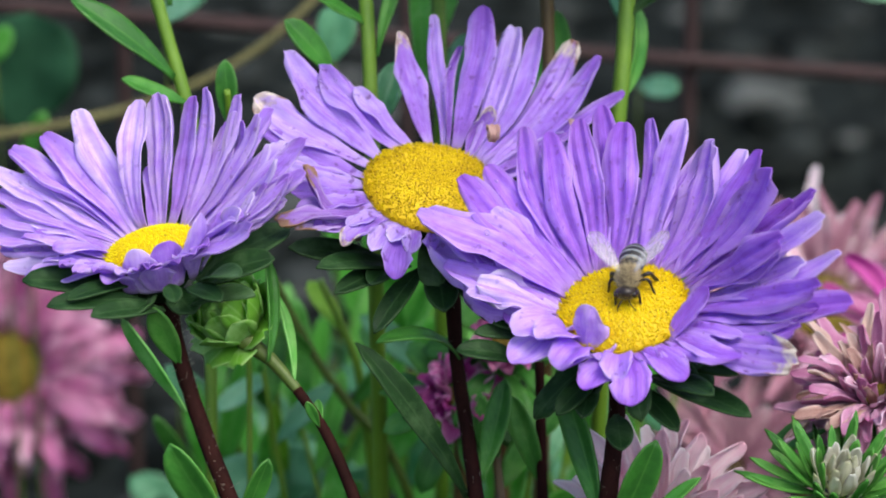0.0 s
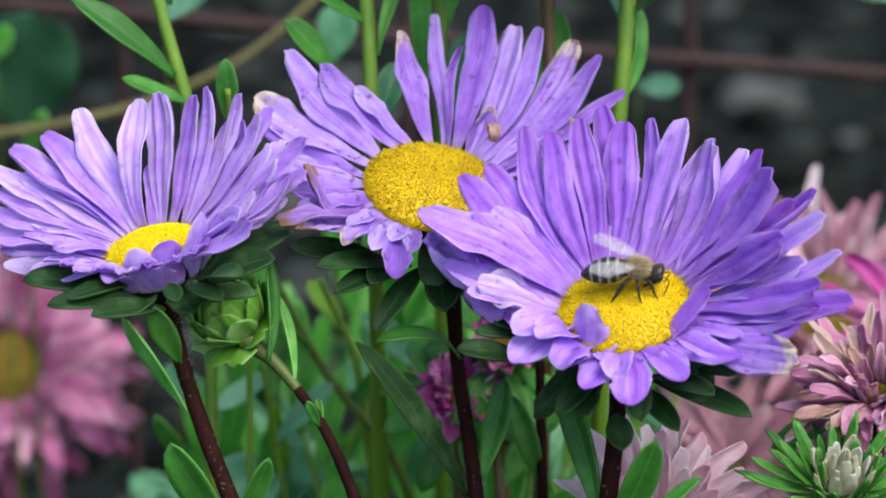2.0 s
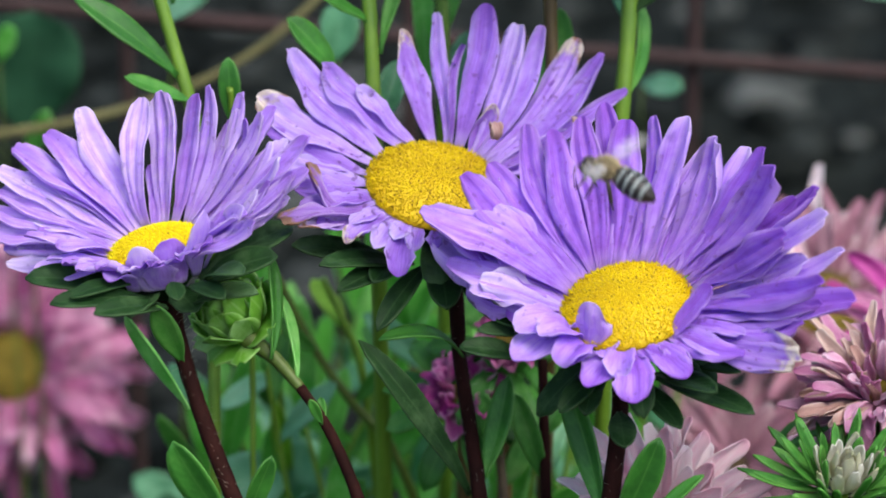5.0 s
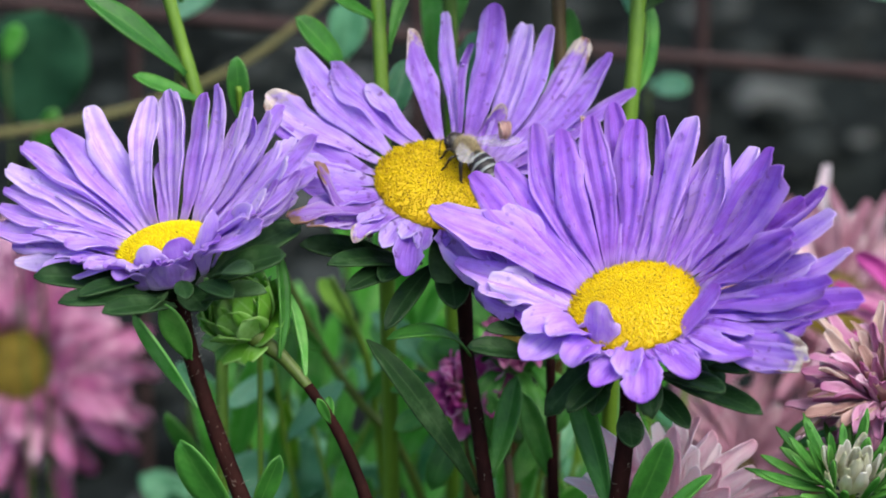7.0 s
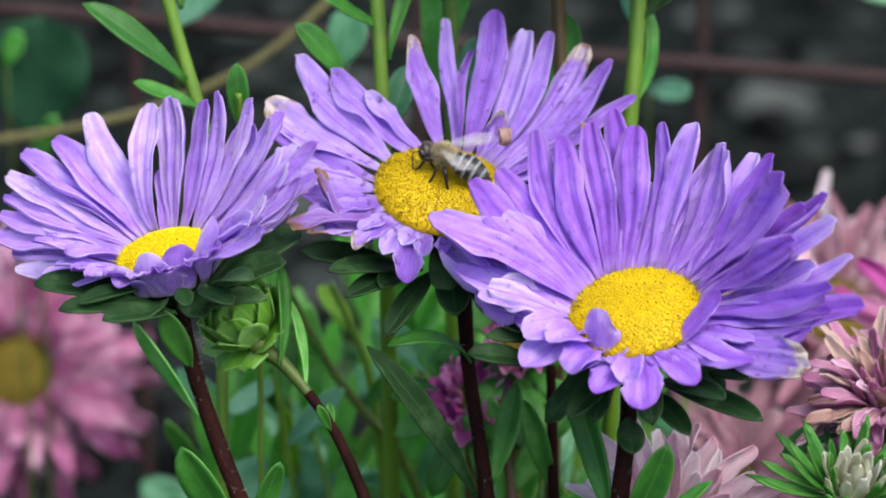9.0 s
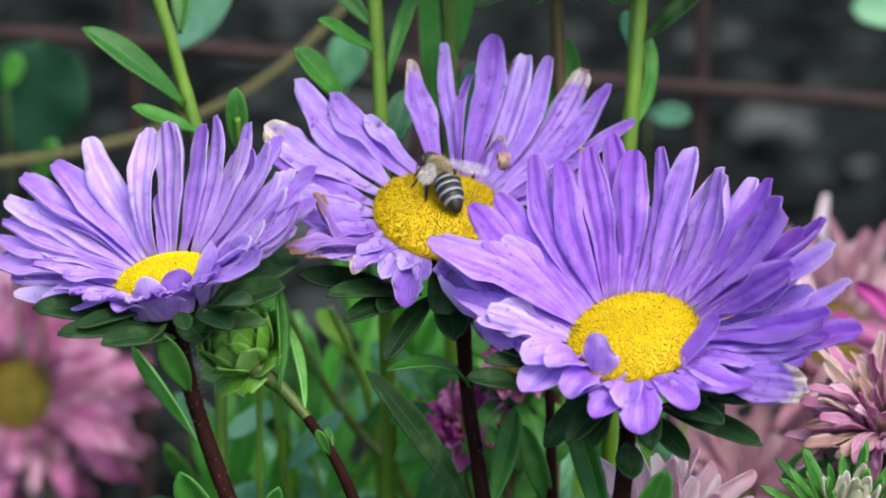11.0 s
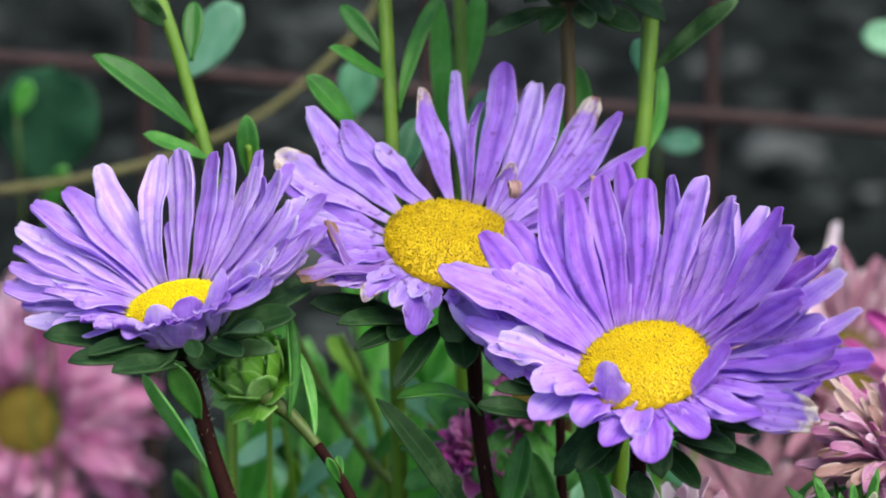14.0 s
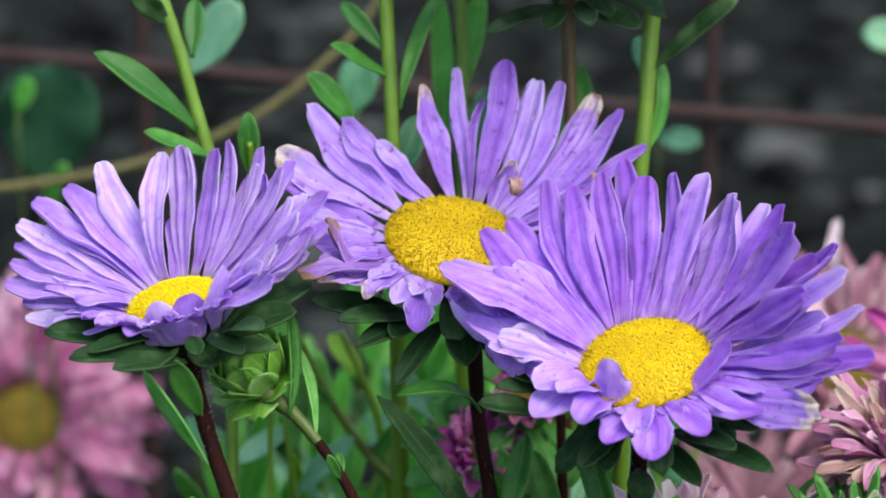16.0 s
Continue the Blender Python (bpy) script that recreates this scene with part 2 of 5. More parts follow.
def shell(name, rows, normals, thick, uvs):
    """A closed thin shell from a grid of points and their normals."""
    nu, nv = len(rows), len(rows[0])
    top = [p + n * thick * 0.5 for r, m in zip(rows, normals) for p, n in zip(r, m)]
    low = [p - n * thick * 0.5 for r, m in zip(rows, normals) for p, n in zip(r, m)]
    k = nu * nv
    faces = []
    for i in range(nu - 1):
        for j in range(nv - 1):
            a, b, c, d = i * nv + j, i * nv + j + 1, (i + 1) * nv + j + 1, (i + 1) * nv + j
            faces.append((a, d, c, b))
            faces.append((k + a, k + b, k + c, k + d))
    rim = [j for j in range(nv)] + [i * nv + nv - 1 for i in range(1, nu)] + [(nu - 1) * nv + j for j in range(nv - 2, -1, -1)] + [i * nv for i in range(nu - 2, 0, -1)]
    for a, b in zip(rim, rim[1:] + rim[:1]):
        faces.append((a, b, k + b, k + a))
    return finish(name, top + low, faces, list(uvs) + list(uvs))


def petal_mesh(rng, length, width, lift, curl, cup=0.28, twist=0.0, sway=0.0, tip_curl=0.0, notch=0.0, crumple=0.0, ragged=1.0, waist=0.24, furrows=1.0, nu=18, nv=11):
    """A ray floret along +x that lifts towards +z; lengths in metres, angles in degrees."""
    rows, normals, uvs = [], [], []
    x = z = last = 0.0
    wob, wob2, ph = rng.uniform(0, 6.28), rng.uniform(0, 6.28), rng.uniform(-0.6, 0.6)
    groove = furrows * rng.uniform(0.08, 0.22)
    folds = math.pi * rng.uniform(1.7, 2.8)
    tip_at = rng.uniform(0.70, 0.85)
    blunt = rng.uniform(0.56, 0.78)
    round_by, teeth, tooth_at = rng.uniform(0.8, 1.25), ragged * rng.choice((0.0, 0.0, 0.06, 0.12, 0.26)), rng.uniform(-0.5, 0.5)
    count = rng.choice((1.0, 1.5, 2.0))
    if ragged < 0.5:
        blunt, round_by = 0.82, round_by * 0.8
    slant = ragged * rng.uniform(-0.22, 0.22)
    wide_at = rng.uniform(0.6, 0.8)
    for i in range(nu):
        s = 1 - (1 - i / (nu - 1)) ** 1.7
        phi = radians(lift + curl * (0.5 - s) + tip_curl * max(0.0, s - 0.7) * 3.3 + crumple * 60 * math.sin(7 * s + wob2))
        x += math.cos(phi) * length * (s - last)
        z += math.sin(phi) * length * (s - last)
        last = s
        body = waist + (1 - waist) * math.sin(min(1.0, s / wide_at) * math.pi / 2) ** 1.2
        end = 1 - (1 - blunt) * max(0.0, (s - tip_at) / (1 - tip_at)) ** 1.8
        cap = min(1.0, max(0.0, (s - 0.45) / 0.55))
        cap = cap * cap * (3 - 2 * cap)
        half = 0.5 * width * body * end * (1 + 0.06 * math.sin(9 * s + wob) + 0.035 * math.sin(23 * s + wob2))
        lean = radians(twist * s)
        bend = sway * length * math.sin(math.pi * s) + 0.012 * length * math.sin(7 * s + wob)
        up = Vector((-math.sin(phi), 0, math.cos(phi)))
        along = Vector((math.cos(phi), 0, math.sin(phi)))
        side = Vector((0, 1, 0)) * math.cos(lean) + up * math.sin(lean)
        out = up * math.cos(lean) - Vector((0, 1, 0)) * math.sin(lean)
        roll = cup * 2.6 * (0.75 + 0.55 * s)
        row, nrm = [], []
        for j in range(nv):
            c = 2 * j / (nv - 1) - 1
            angle = c * roll
            r = half / max(0.3, roll)
            rise = r * (1 - math.cos(angle))
            furrow = -groove * half * math.cos(c * folds + ph) * min(1, 3 * s)
            furrow += furrows * half * (0.10 * math.sin(12 * s + wob) * c * c + 0.16 * math.sin(5 * s + wob2) * c)
            if crumple:
                furrow += crumple * half * (math.sin(9 * s + 4 * c + wob) + 0.6 * math.sin(17 * s - 5 * c + wob2))
            p = Vector((x, bend, z)) + side * r * math.sin(angle) + out * (rise + furrow)
            tooth = teeth * max(0.0, math.cos(2 * math.pi * count * (c + tooth_at) / 2)) ** 2 * cap ** 3
            p -= along * half * (cap * (round_by * abs(c) ** 2.1 + slant * c * 0.6) + tooth + notch * 20 * (1 - abs(c)) * cap ** 4)
            row.append(p)
            nrm.append((out * math.cos(angle) - side * math.sin(angle)).normalized())
            uvs.append((0.5 + 0.5 * c, s))
        rows.append(row)
        normals.append(nrm)
    return shell("petal", rows, normals, 0.00022, uvs)


def leaf_mesh(rng, base, tip, width, face=(0, -0.6, 0.8), bend=0.0, fold=0.25, blunt=0.55, wave=0.0, curlside=0.0, nu=15, nv=7, thick=0.0004):
    """A leaf blade from base to tip whose upper side looks towards face; bend bows it towards that side."""
    base, tip = Vector(base), Vector(tip)
    line = tip - base
    length = line.length
    fwd = line.normalized()
    out = (Vector(face) - fwd * Vector(face).dot(fwd)).normalized()
    side = fwd.cross(out)
    rows, normals, uvs = [], [], []
    wob = rng.uniform(0, 6.28)
    for i in range(nu):
        s = i / (nu - 1)
        profile = (math.sin(math.pi * min(1.0, s ** blunt * 0.5 if s < 1e-9 else 0.5 * (s / 0.6) ** 0.9)) if s < 0.6 else math.sqrt(max(0.0, 1 - ((s - 0.6) / 0.4) ** 2)) ** (2 - 2 * blunt + 0.2))
        half = 0.5 * width * max(0.06 if s > 0.5 else 0.22, profile)
        mid = base + fwd * length * s + out * bend * length * 4 * s * (1 - s) + side * curlside * length * 4 * s * (1 - s)
        slope = bend * 4 * (1 - 2 * s)
        up = (out - fwd * slope).normalized()
        row, nrm = [], []
        for j in range(nv):
            c = 2 * j / (nv - 1) - 1
            ripple = wave * width * math.sin(11 * s + wob + (2 if c > 0 else 0)) * abs(c)
            p = mid + side * half * c + up * (half * fold * abs(c) ** 1.3 + ripple)
            row.append(p)
            nrm.append((up - side * fold * (1 if c > 0 else -1 if c < 0 else 0)).normalized())
            uvs.append((0.5 + 0.5 * c, s))
        rows.append(row)
        normals.append(nrm)
    return shell("leaf", rows, normals, thick, uvs)


def smooth_line(points, steps):
    """A gliding line through the points (centripetal Catmull-Rom)."""
    pts = [Vector(p) for p in points]
    pts = [2 * pts[0] - pts[1]] + pts + [2 * pts[-1] - pts[-2]]
    line = []
    for p0, p1, p2, p3 in zip(pts, pts[1:], pts[2:], pts[3:]):
        t0 = 0.0
        t1 = t0 + max(1e-4, (p1 - p0).length ** 0.5)
        t2 = t1 + max(1e-4, (p2 - p1).length ** 0.5)
        t3 = t2 + max(1e-4, (p3 - p2).length ** 0.5)
        for i in range(steps):
            t = t1 + (t2 - t1) * i / steps
            a1 = p0.lerp(p1, (t - t0) / (t1 - t0))
            a2 = p1.lerp(p2, (t - t1) / (t2 - t1))
            a3 = p2.lerp(p3, (t - t2) / (t3 - t2))
            b1 = a1.lerp(a2, (t - t0) / (t2 - t0))
            b2 = a2.lerp(a3, (t - t1) / (t3 - t1))
            line.append(b1.lerp(b2, (t - t1) / (t2 - t1)))
    line.append(pts[-2])
    return line


def tube_mesh(name, points, radii, sides=10, steps=8, ribs=0.0, rng=None):
    line = smooth_line(points, steps)
    n = len(line)
    spread = np.interp(np.linspace(0, 1, n), np.linspace(0, 1, len(radii)), radii)
    verts, faces = [], []
    ref = Vector((0.3, 1, 0.1))
    for i, p in enumerate(line):
        fwd = (line[min(i + 1, n - 1)] - line[max(i - 1, 0)]).normalized()
        a = (ref - fwd * ref.dot(fwd)).normalized()
        b = fwd.cross(a)
        for k in range(sides):
            w = 2 * math.pi * k / sides
            r = spread[i] * (1 + ribs * math.cos(4 * w) + (rng.uniform(-0.04, 0.04) if rng else 0))
            verts.append(p + a * r * math.cos(w) + b * r * math.sin(w))
    for i in range(n - 1):
        for k in range(sides):
            a, b = i * sides + k, i * sides + (k + 1) % sides
            faces.append((a, b, b + sides, a + sides))
    faces.append(tuple(range(sides))[::-1])
    faces.append(tuple(range((n - 1) * sides, n * sides)))
    return finish(name, verts, faces)


def hairs_mesh(rng, points, radii, count, length, steps=8):
    """Fine hairs that stand off a stem."""
    line = smooth_line(points, steps)
    spread = np.interp(np.linspace(0, 1, len(line)), np.linspace(0, 1, len(radii)), radii)
    verts, faces = [], []
    for _ in range(count):
        i = rng.randrange(1, len(line) - 1)
        p = line[i].lerp(line[i + 1], rng.random())
        fwd = (line[i + 1] - line[i - 1]).normalized()
        d = Vector((rng.gauss(0, 1), rng.gauss(0, 1), rng.gauss(0, 1)))
        d = (d - fwd * d.dot(fwd)).normalized()
        root = p + d * spread[i] * 0.9
        end = root + (d + fwd * rng.uniform(-0.5, 0.2)).normalized() * length * rng.uniform(0.5, 1.2)
        s = fwd.cross(d) * 0.00004
        f = fwd * 0.00004
        k = len(verts)
        verts += [root + s, root - s, root + f, end]
        faces += [(k, k + 1, k + 3), (k + 1, k + 2, k + 3), (k + 2, k, k + 3)]
    return finish("hairs", verts, faces)


def disc_meshes(rng, radius, height, count, floret=0.00025):
    """The domed receptacle and its tubular florets, in the head's space."""
    dip = lambda q: 1 - q ** 2.6 - 0.16 * math.exp(-(q / 0.24) ** 2)
    verts, faces = [Vector((0, 0, height * dip(0)))], []
    rings, sides = 10, 28
    for i in range(1, rings + 1):
        q = i / rings
        for k in range(sides):
            w = 2 * math.pi * k / sides
            verts.append(Vector((radius * q * math.cos(w), radius * q * math.sin(w), height * dip(q))))
    for k in range(sides):
        verts.append(Vector((radius * 0.5 * math.cos(2 * math.pi * k / sides), radius * 0.5 * math.sin(2 * math.pi * k / sides), -0.004)))
    for k in range(sides):
        faces.append((0, 1 + k, 1 + (k + 1) % sides))
    for i in range(rings):
        for k in range(sides):
            a, b = 1 + i * sides + k, 1 + i * sides + (k + 1) % sides
            faces.append((a, a + sides, b + sides, b))
    faces.append(tuple(1 + rings * sides + k for k in range(sides))[::-1])
    dome = finish("disc", verts, faces)
    verts, faces = [], []
    for i in range(count):
        q = math.sqrt((i + 0.5) / count)
        w = i * 2.399963 + rng.uniform(-0.08, 0.08)
        r = radius * q
        p = Vector((r * math.cos(w), r * math.sin(w), height * dip(q)))
        slope = height * 2.6 * q ** 1.6 / radius
        n = Vector((math.cos(w) * slope, math.sin(w) * slope, 1)).normalized()
        n = (n + Vector((rng.gauss(0, 0.16), rng.gauss(0, 0.16), 0))).normalized()
        a = n.orthogonal().normalized()
        b = n.cross(a)
        tall = floret * rng.uniform(0.85, 1.4) * (0.75 + 2.0 * q ** 7)
        wide = floret * rng.uniform(0.66, 0.92) * (1 - 0.4 * q ** 6)
        k0 = len(verts)
        turn = rng.uniform(0, 6.28)
        for level, rad in ((-0.3, 0.6), (0.6, 0.95), (0.92, 0.62)):
            for k in range(5):
                v = turn + 2 * math.pi * k / 5
                verts.append(p + n * tall * level + (a * math.cos(v) + b * math.sin(v)) * wide * rad)
        verts.append(p + n * tall * 1.08)
        for lv in (0, 5):
            for k in range(5):
                faces.append((k0 + lv + k, k0 + lv + (k + 1) % 5, k0 + lv + 5 + (k + 1) % 5, k0 + lv + 5 + k))
        for k in range(5):
            faces.append((k0 + 10 + k, k0 + 10 + (k + 1) % 5, k0 + 15))
    return dome, finish("florets", verts, faces)


def add_disc(plant, rng, head, radius, height, count, florets=YELLOW, base=DISC):
    dome, tubes = disc_meshes(rng, radius, height, count, 1.12 * radius / math.sqrt(count))
    disc = part("disc", dome, base, plant, "", head)
    f = part("floret_layer", tubes, florets, disc, "tiny tubular yellow florets packed in spirals", head)
    tagged(f, kind="stuff")
    return disc


def add_petal(plant, rng, head, radius, row, material, **extra):
    """row: azimuth, mean lift, length in mm, curl, width in mm."""
    az, lift, length, curl, width = row
    if length < 15:
        extra["ragged"] = 0.3
        extra["crumple"] = extra.get("crumple", 0.0) * 0.5
    me = petal_mesh(rng, length / 1000, width / 1000, lift, curl, **extra)
    return part("petal", me, material, plant, "", head @ pose(0, 0, 0, 0, 0, az) @ pose(radius * 0.96, 0, -0.0004))


def add_ray(plant, rng, head, radius, row, material, drop=0.0004, **extra):
    """row: azimuth, turn off it, lift, length in mm, curl, width in mm, sway, twist."""
    az, yaw, lift, length, curl, width, sway, twist = row
    shape = dict(furrows=1.4, ragged=0.5, cup=rng.uniform(0.13, 0.30) if width < 6.5 else rng.uniform(0.08, 0.18), tip_curl=rng.uniform(-8, 22), notch=rng.choice((0, 0, 0, 0.012)), crumple=rng.uniform(0.005, 0.03))
    width *= 1.15
    if length < 15:
        width *= 1.06
        shape["ragged"], shape["waist"], shape["notch"], shape["furrows"] = 0.3, 0.5, 0.0, 0.35
    shape.update(extra)
    me = petal_mesh(rng, length / 1000, width / 1000, lift, curl, twist=twist + rng.uniform(-7, 7), sway=sway, **shape)
    return part("petal", me, material, plant, "", head @ pose(0, 0, 0, 0, 0, az) @ pose(radius * 0.96, 0, -drop, 0, 0, yaw))


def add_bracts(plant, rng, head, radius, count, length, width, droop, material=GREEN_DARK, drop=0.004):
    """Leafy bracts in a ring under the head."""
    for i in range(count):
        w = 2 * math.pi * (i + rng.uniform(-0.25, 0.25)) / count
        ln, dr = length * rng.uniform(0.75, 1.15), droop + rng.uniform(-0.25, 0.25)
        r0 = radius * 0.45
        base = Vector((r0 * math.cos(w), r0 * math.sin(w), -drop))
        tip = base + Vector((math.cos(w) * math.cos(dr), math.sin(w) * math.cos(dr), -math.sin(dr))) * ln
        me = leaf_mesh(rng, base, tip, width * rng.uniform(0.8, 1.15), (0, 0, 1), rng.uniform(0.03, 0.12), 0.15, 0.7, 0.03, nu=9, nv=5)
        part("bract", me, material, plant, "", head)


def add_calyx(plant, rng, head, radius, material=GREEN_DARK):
    """The green cup that joins stem and head."""
    verts, faces = [], []
    for z, r in ((-0.011, 0.18), (-0.008, 0.45), (-0.005, 0.75), (-0.002, 0.92), (0.0005, 0.9)):
        for k in range(16):
            w = 2 * math.pi * k / 16
            verts.append(Vector((r * radius * math.cos(w), r * radius * math.sin(w), z)))
    for i in range(4):
        for k in range(16):
            a, b = i * 16 + k, i * 16 + (k + 1) % 16
            faces.append((a, b, b + 16, a + 16))
    faces.append(tuple(range(16))[::-1])
    uvs = [(k % 16 / 16, 0.5) for k in range(len(verts))]
    part("calyx", finish("calyx", verts, faces, uvs), material, plant, "", head)


def add_leaf(plant, rng, base, tip, width, material, label="", **shape):
    return part("leaf", leaf_mesh(rng, base, tip, width / 1000, **shape), material, plant, label, Matrix())


def add_stem(plant, rng, points, radii, material, hairs=0, label=""):
    stem = part("stem", tube_mesh("stem", points, [r / 1000 for r in radii], ribs=0.05, rng=rng), material, plant, label, Matrix())
    if hairs:
        h = part("hairs", hairs_mesh(rng, points, [r / 1000 for r in radii], hairs, 0.0016), HAIR, stem, "fine pale hairs", Matrix())
        tagged(h, kind="stuff")
    return stem


# ---- ground ----
def build_ground():
    rng = random.Random(3)
    verts, faces = [], []
    xs = np.concatenate([-np.geomspace(3000, 1.6, 14), np.linspace(-1.5, 1.5, 76), np.geomspace(1.6, 3000, 14)])
    ys = np.concatenate([-np.geomspace(3000, 1.6, 10), np.linspace(-1.5, 3.5, 110), np.geomspace(3.7, 3000, 14)])
    for y in ys:
        for x in xs:
            v = Vector((x, y, 0))
            z = 0.035 * noise.noise(v * 3.1) + 0.022 * noise.noise(v * 9.0) if abs(x) < 2 and -2 < y < 4 else 0
            verts.append((x, y, z))
    n = len(xs)
    for i in range(len(ys) - 1):
        for j in range(n - 1):
            faces.append((i * n + j, i * n + j + 1, (i + 1) * n + j + 1, (i + 1) * n + j))
    me = finish("ground", verts, faces)
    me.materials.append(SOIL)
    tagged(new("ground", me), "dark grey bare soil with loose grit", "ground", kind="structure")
    verts, faces = [], []
    for _ in range(6500):
        x, y = rng.uniform(-0.7, 0.7), rng.uniform(-0.2, 2.4)
        r = rng.choice((0.004, 0.005, 0.007, 0.009, 0.012, 0.015)) * rng.uniform(0.6, 1.3)
        v = Vector((x, y, 0))
        c = Vector((x, y, 0.035 * noise.noise(v * 3.1) + 0.022 * noise.noise(v * 9.0) + r * 0.2))
        k = len(verts)
        ring = [(math.cos(a) * w, math.sin(a) * w, h) for h, w in ((-0.5, 0.7), (0.05, 1.0), (0.5, 0.6)) for a in (i * math.pi / 3 + 0.3 * h for i in range(6))]
        sx, sy, sz = rng.uniform(0.7, 1.3), rng.uniform(0.7, 1.3), rng.uniform(0.5, 0.9)
        for px, py, pz in ring:
            verts.append(c + Vector((px * sx, py * sy, pz * sz)) * r * rng.uniform(0.82, 1.15))
        for i in (0, 6):
            for j in range(6):
                faces.append((k + i + j, k + i + (j + 1) % 6, k + i + 6 + (j + 1) % 6, k + i + 6 + j))
        faces.append(tuple(k + 12 + j for j in range(6)))
    me = finish("soil_clods", verts, faces, smooth=False)
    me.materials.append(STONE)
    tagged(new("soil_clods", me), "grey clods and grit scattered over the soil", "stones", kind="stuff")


build_ground()

# ---- the violet asters ----
# rays of each head: azimuth, turn off it, lift, length in mm, curl, width in mm, sway, twist
RIGHT_BACK = [(130, -6, 34, 28.4, 3, 5.1, 0.02, 0),
    (124, -18, 40, 31.3, -11, 4.8, 0.07, 0),
    (118, -19, 44, 28.3, 12, 5.2, 0.03, 0),
    (106, -19, 46, 29.3, 18, 4.9, 0.0, 0),
    (100, -20, 38, 31.4, 10, 4.7, -0.03, 0),
    (94, -24, 45, 28.0, 9, 5.9, -0.01, 0),
    (79, -13, 38, 28.3, -9, 3.7, -0.04, 0),
    (72, -20, 44, 28.7, -1, 6.4, -0.02, 0),
    (61, -14, 36, 25.4, 31, 2.9, 0.01, 0),
    (50, -11, 46, 27.0, -31, 6.8, -0.03, 0),
    (33, 7, 34, 27.4, 4, 5.0, -0.01, 0)]
RIGHT_SIDE = [(36, -19, 44, 29.3, -19, 6.0, -0.01, 15),
    (24, -25, 48, 30.6, -26, 6.5, -0.01, 25),
    (22, -26, 32, 32.1, -3, 5.5, -0.01, 15),
    (14, -32, 34, 33.2, -12, 5.5, -0.01, 25),
    (7, -34, 42, 27.1, -6, 6.5, -0.0, 30),
    (352, -9, 22, 31.7, -12, 5.2, -0.01, 15),
    (341, -4, 12, 31.6, -9, 5.5, -0.01, 15),
    (348, -18, 22, 29.5, 0, 5.7, -0.01, 15),
    (324, 12, 6, 22.9, -16, 4.9, -0.01, 10),
    (315, 11, 2, 24.8, -25, 7.7, -0.02, 10),
    (307, 73, 40, 11.8, -9, 3.7, -0.01, 10),
    (304, 16, 6, 16.4, -13, 4.9, -0.02, 10)]
RIGHT_FRONT = [(269, -3, -4, 13.0, 44, 6.5, 0.0, 0),
    (251, -19, -4, 9.4, 17, 6.2, 0.04, 0),
    (286, 10, 2, 12.0, 15, 5.1, -0.02, 0),
    (222, 9, 6, 6.9, 76, 7.3, 0.03, 0),
    (185, 42, 8, 14.4, 25, 7.7, 0.04, -5),
    (243, 38, 10, 3.4, 138, 4.4, 0.03, 0),
    (275, 32, 0, 5.5, 35, 3.9, -0.0, 0),
    (188, 58, 20, 6.3, 59, 5.7, 0.02, 0),
    (229, 0, 104, 9.0, -8, 6.4, 0, 0),
    (212, 0, 40, 10.5, 110, 6.2, 0, -10),
    (197, 0, 30, 12.0, 90, 6.0, 0, -15),
    (228, 0, 16, 9.5, 110, 6.0, 0, 0),
    (260, 0, 4, 8.0, 90, 5.2, 0, 0)]
RIGHT_LEFT = [(144, 16, 34, 32.1, 48, 7.7, -0.0, -10),
    (137, 2, 40, 29.5, -7, 7.4, 0.03, 0),
    (160, -16, 14, 29.6, -25, 9.7, 0.03, 0),
    (160, 0, 22, 23.1, 17, 6.2, 0.02, -10),
    (167, -2, 28, 16.4, 9, 7.1, 0.03, -10),
    (135, 7, 42, 21.7, -24, 6.7, 0.03, 0),
    (178, -14, 8, 10.8, -6, 5.5, 0.03, -10),
    (170, -19, 8, 20.1, -18, 7.6, 0.03, -5),
    (151, -7, 26, 29.8, -12, 7.7, 0.03, 0)]
MID_BACK = [(145, 6, 26, 27.5, 0, 7.7, 0.01, -10),
    (121, 34, 28, 22.5, -7, 6.5, 0.01, -15),
    (110, 44, 28, 16.4, -4, 4.3, 0.01, -15),
    (93, 27, 38, 23.6, -5, 5.0, 0.02, 0),
    (83, 21, 36, 27.4, 18, 3.0, 0.0, 0),
    (75, 9, 42, 29.3, 17, 6.1, -0.05, 0),
    (61, 14, 38, 28.3, -2, 5.1, -0.06, 0),
    (52, 13, 40, 29.5, -16, 3.4, -0.05, 0),
    (48, 5, 30, 32.1, -15, 4.8, -0.03, 0),
    (42, -1, 32, 32.1, -35, 5.4, -0.03, 0),
    (36, -2, 22, 31.4, -13, 3.9, -0.02, 5),
    (79, 12, 33, 23.2, 67, 1.6, 0.05, 0)]
MID_SCORCHED = [(217, -11, 0, 20.4, -4, 4.2, 0.01, -15), (224, -19, -4, 17.3, -6, 3.9, 0.01, -10), (226, -58, 18, 18.8, -90, 3.1, 0.16, -25)]
MID_DRY = [(38, 12, 22.0, 40, 4.6), (30, 4, 18.4, 40, 4.6), (62, 50, 11.6, -60, 4.4)]
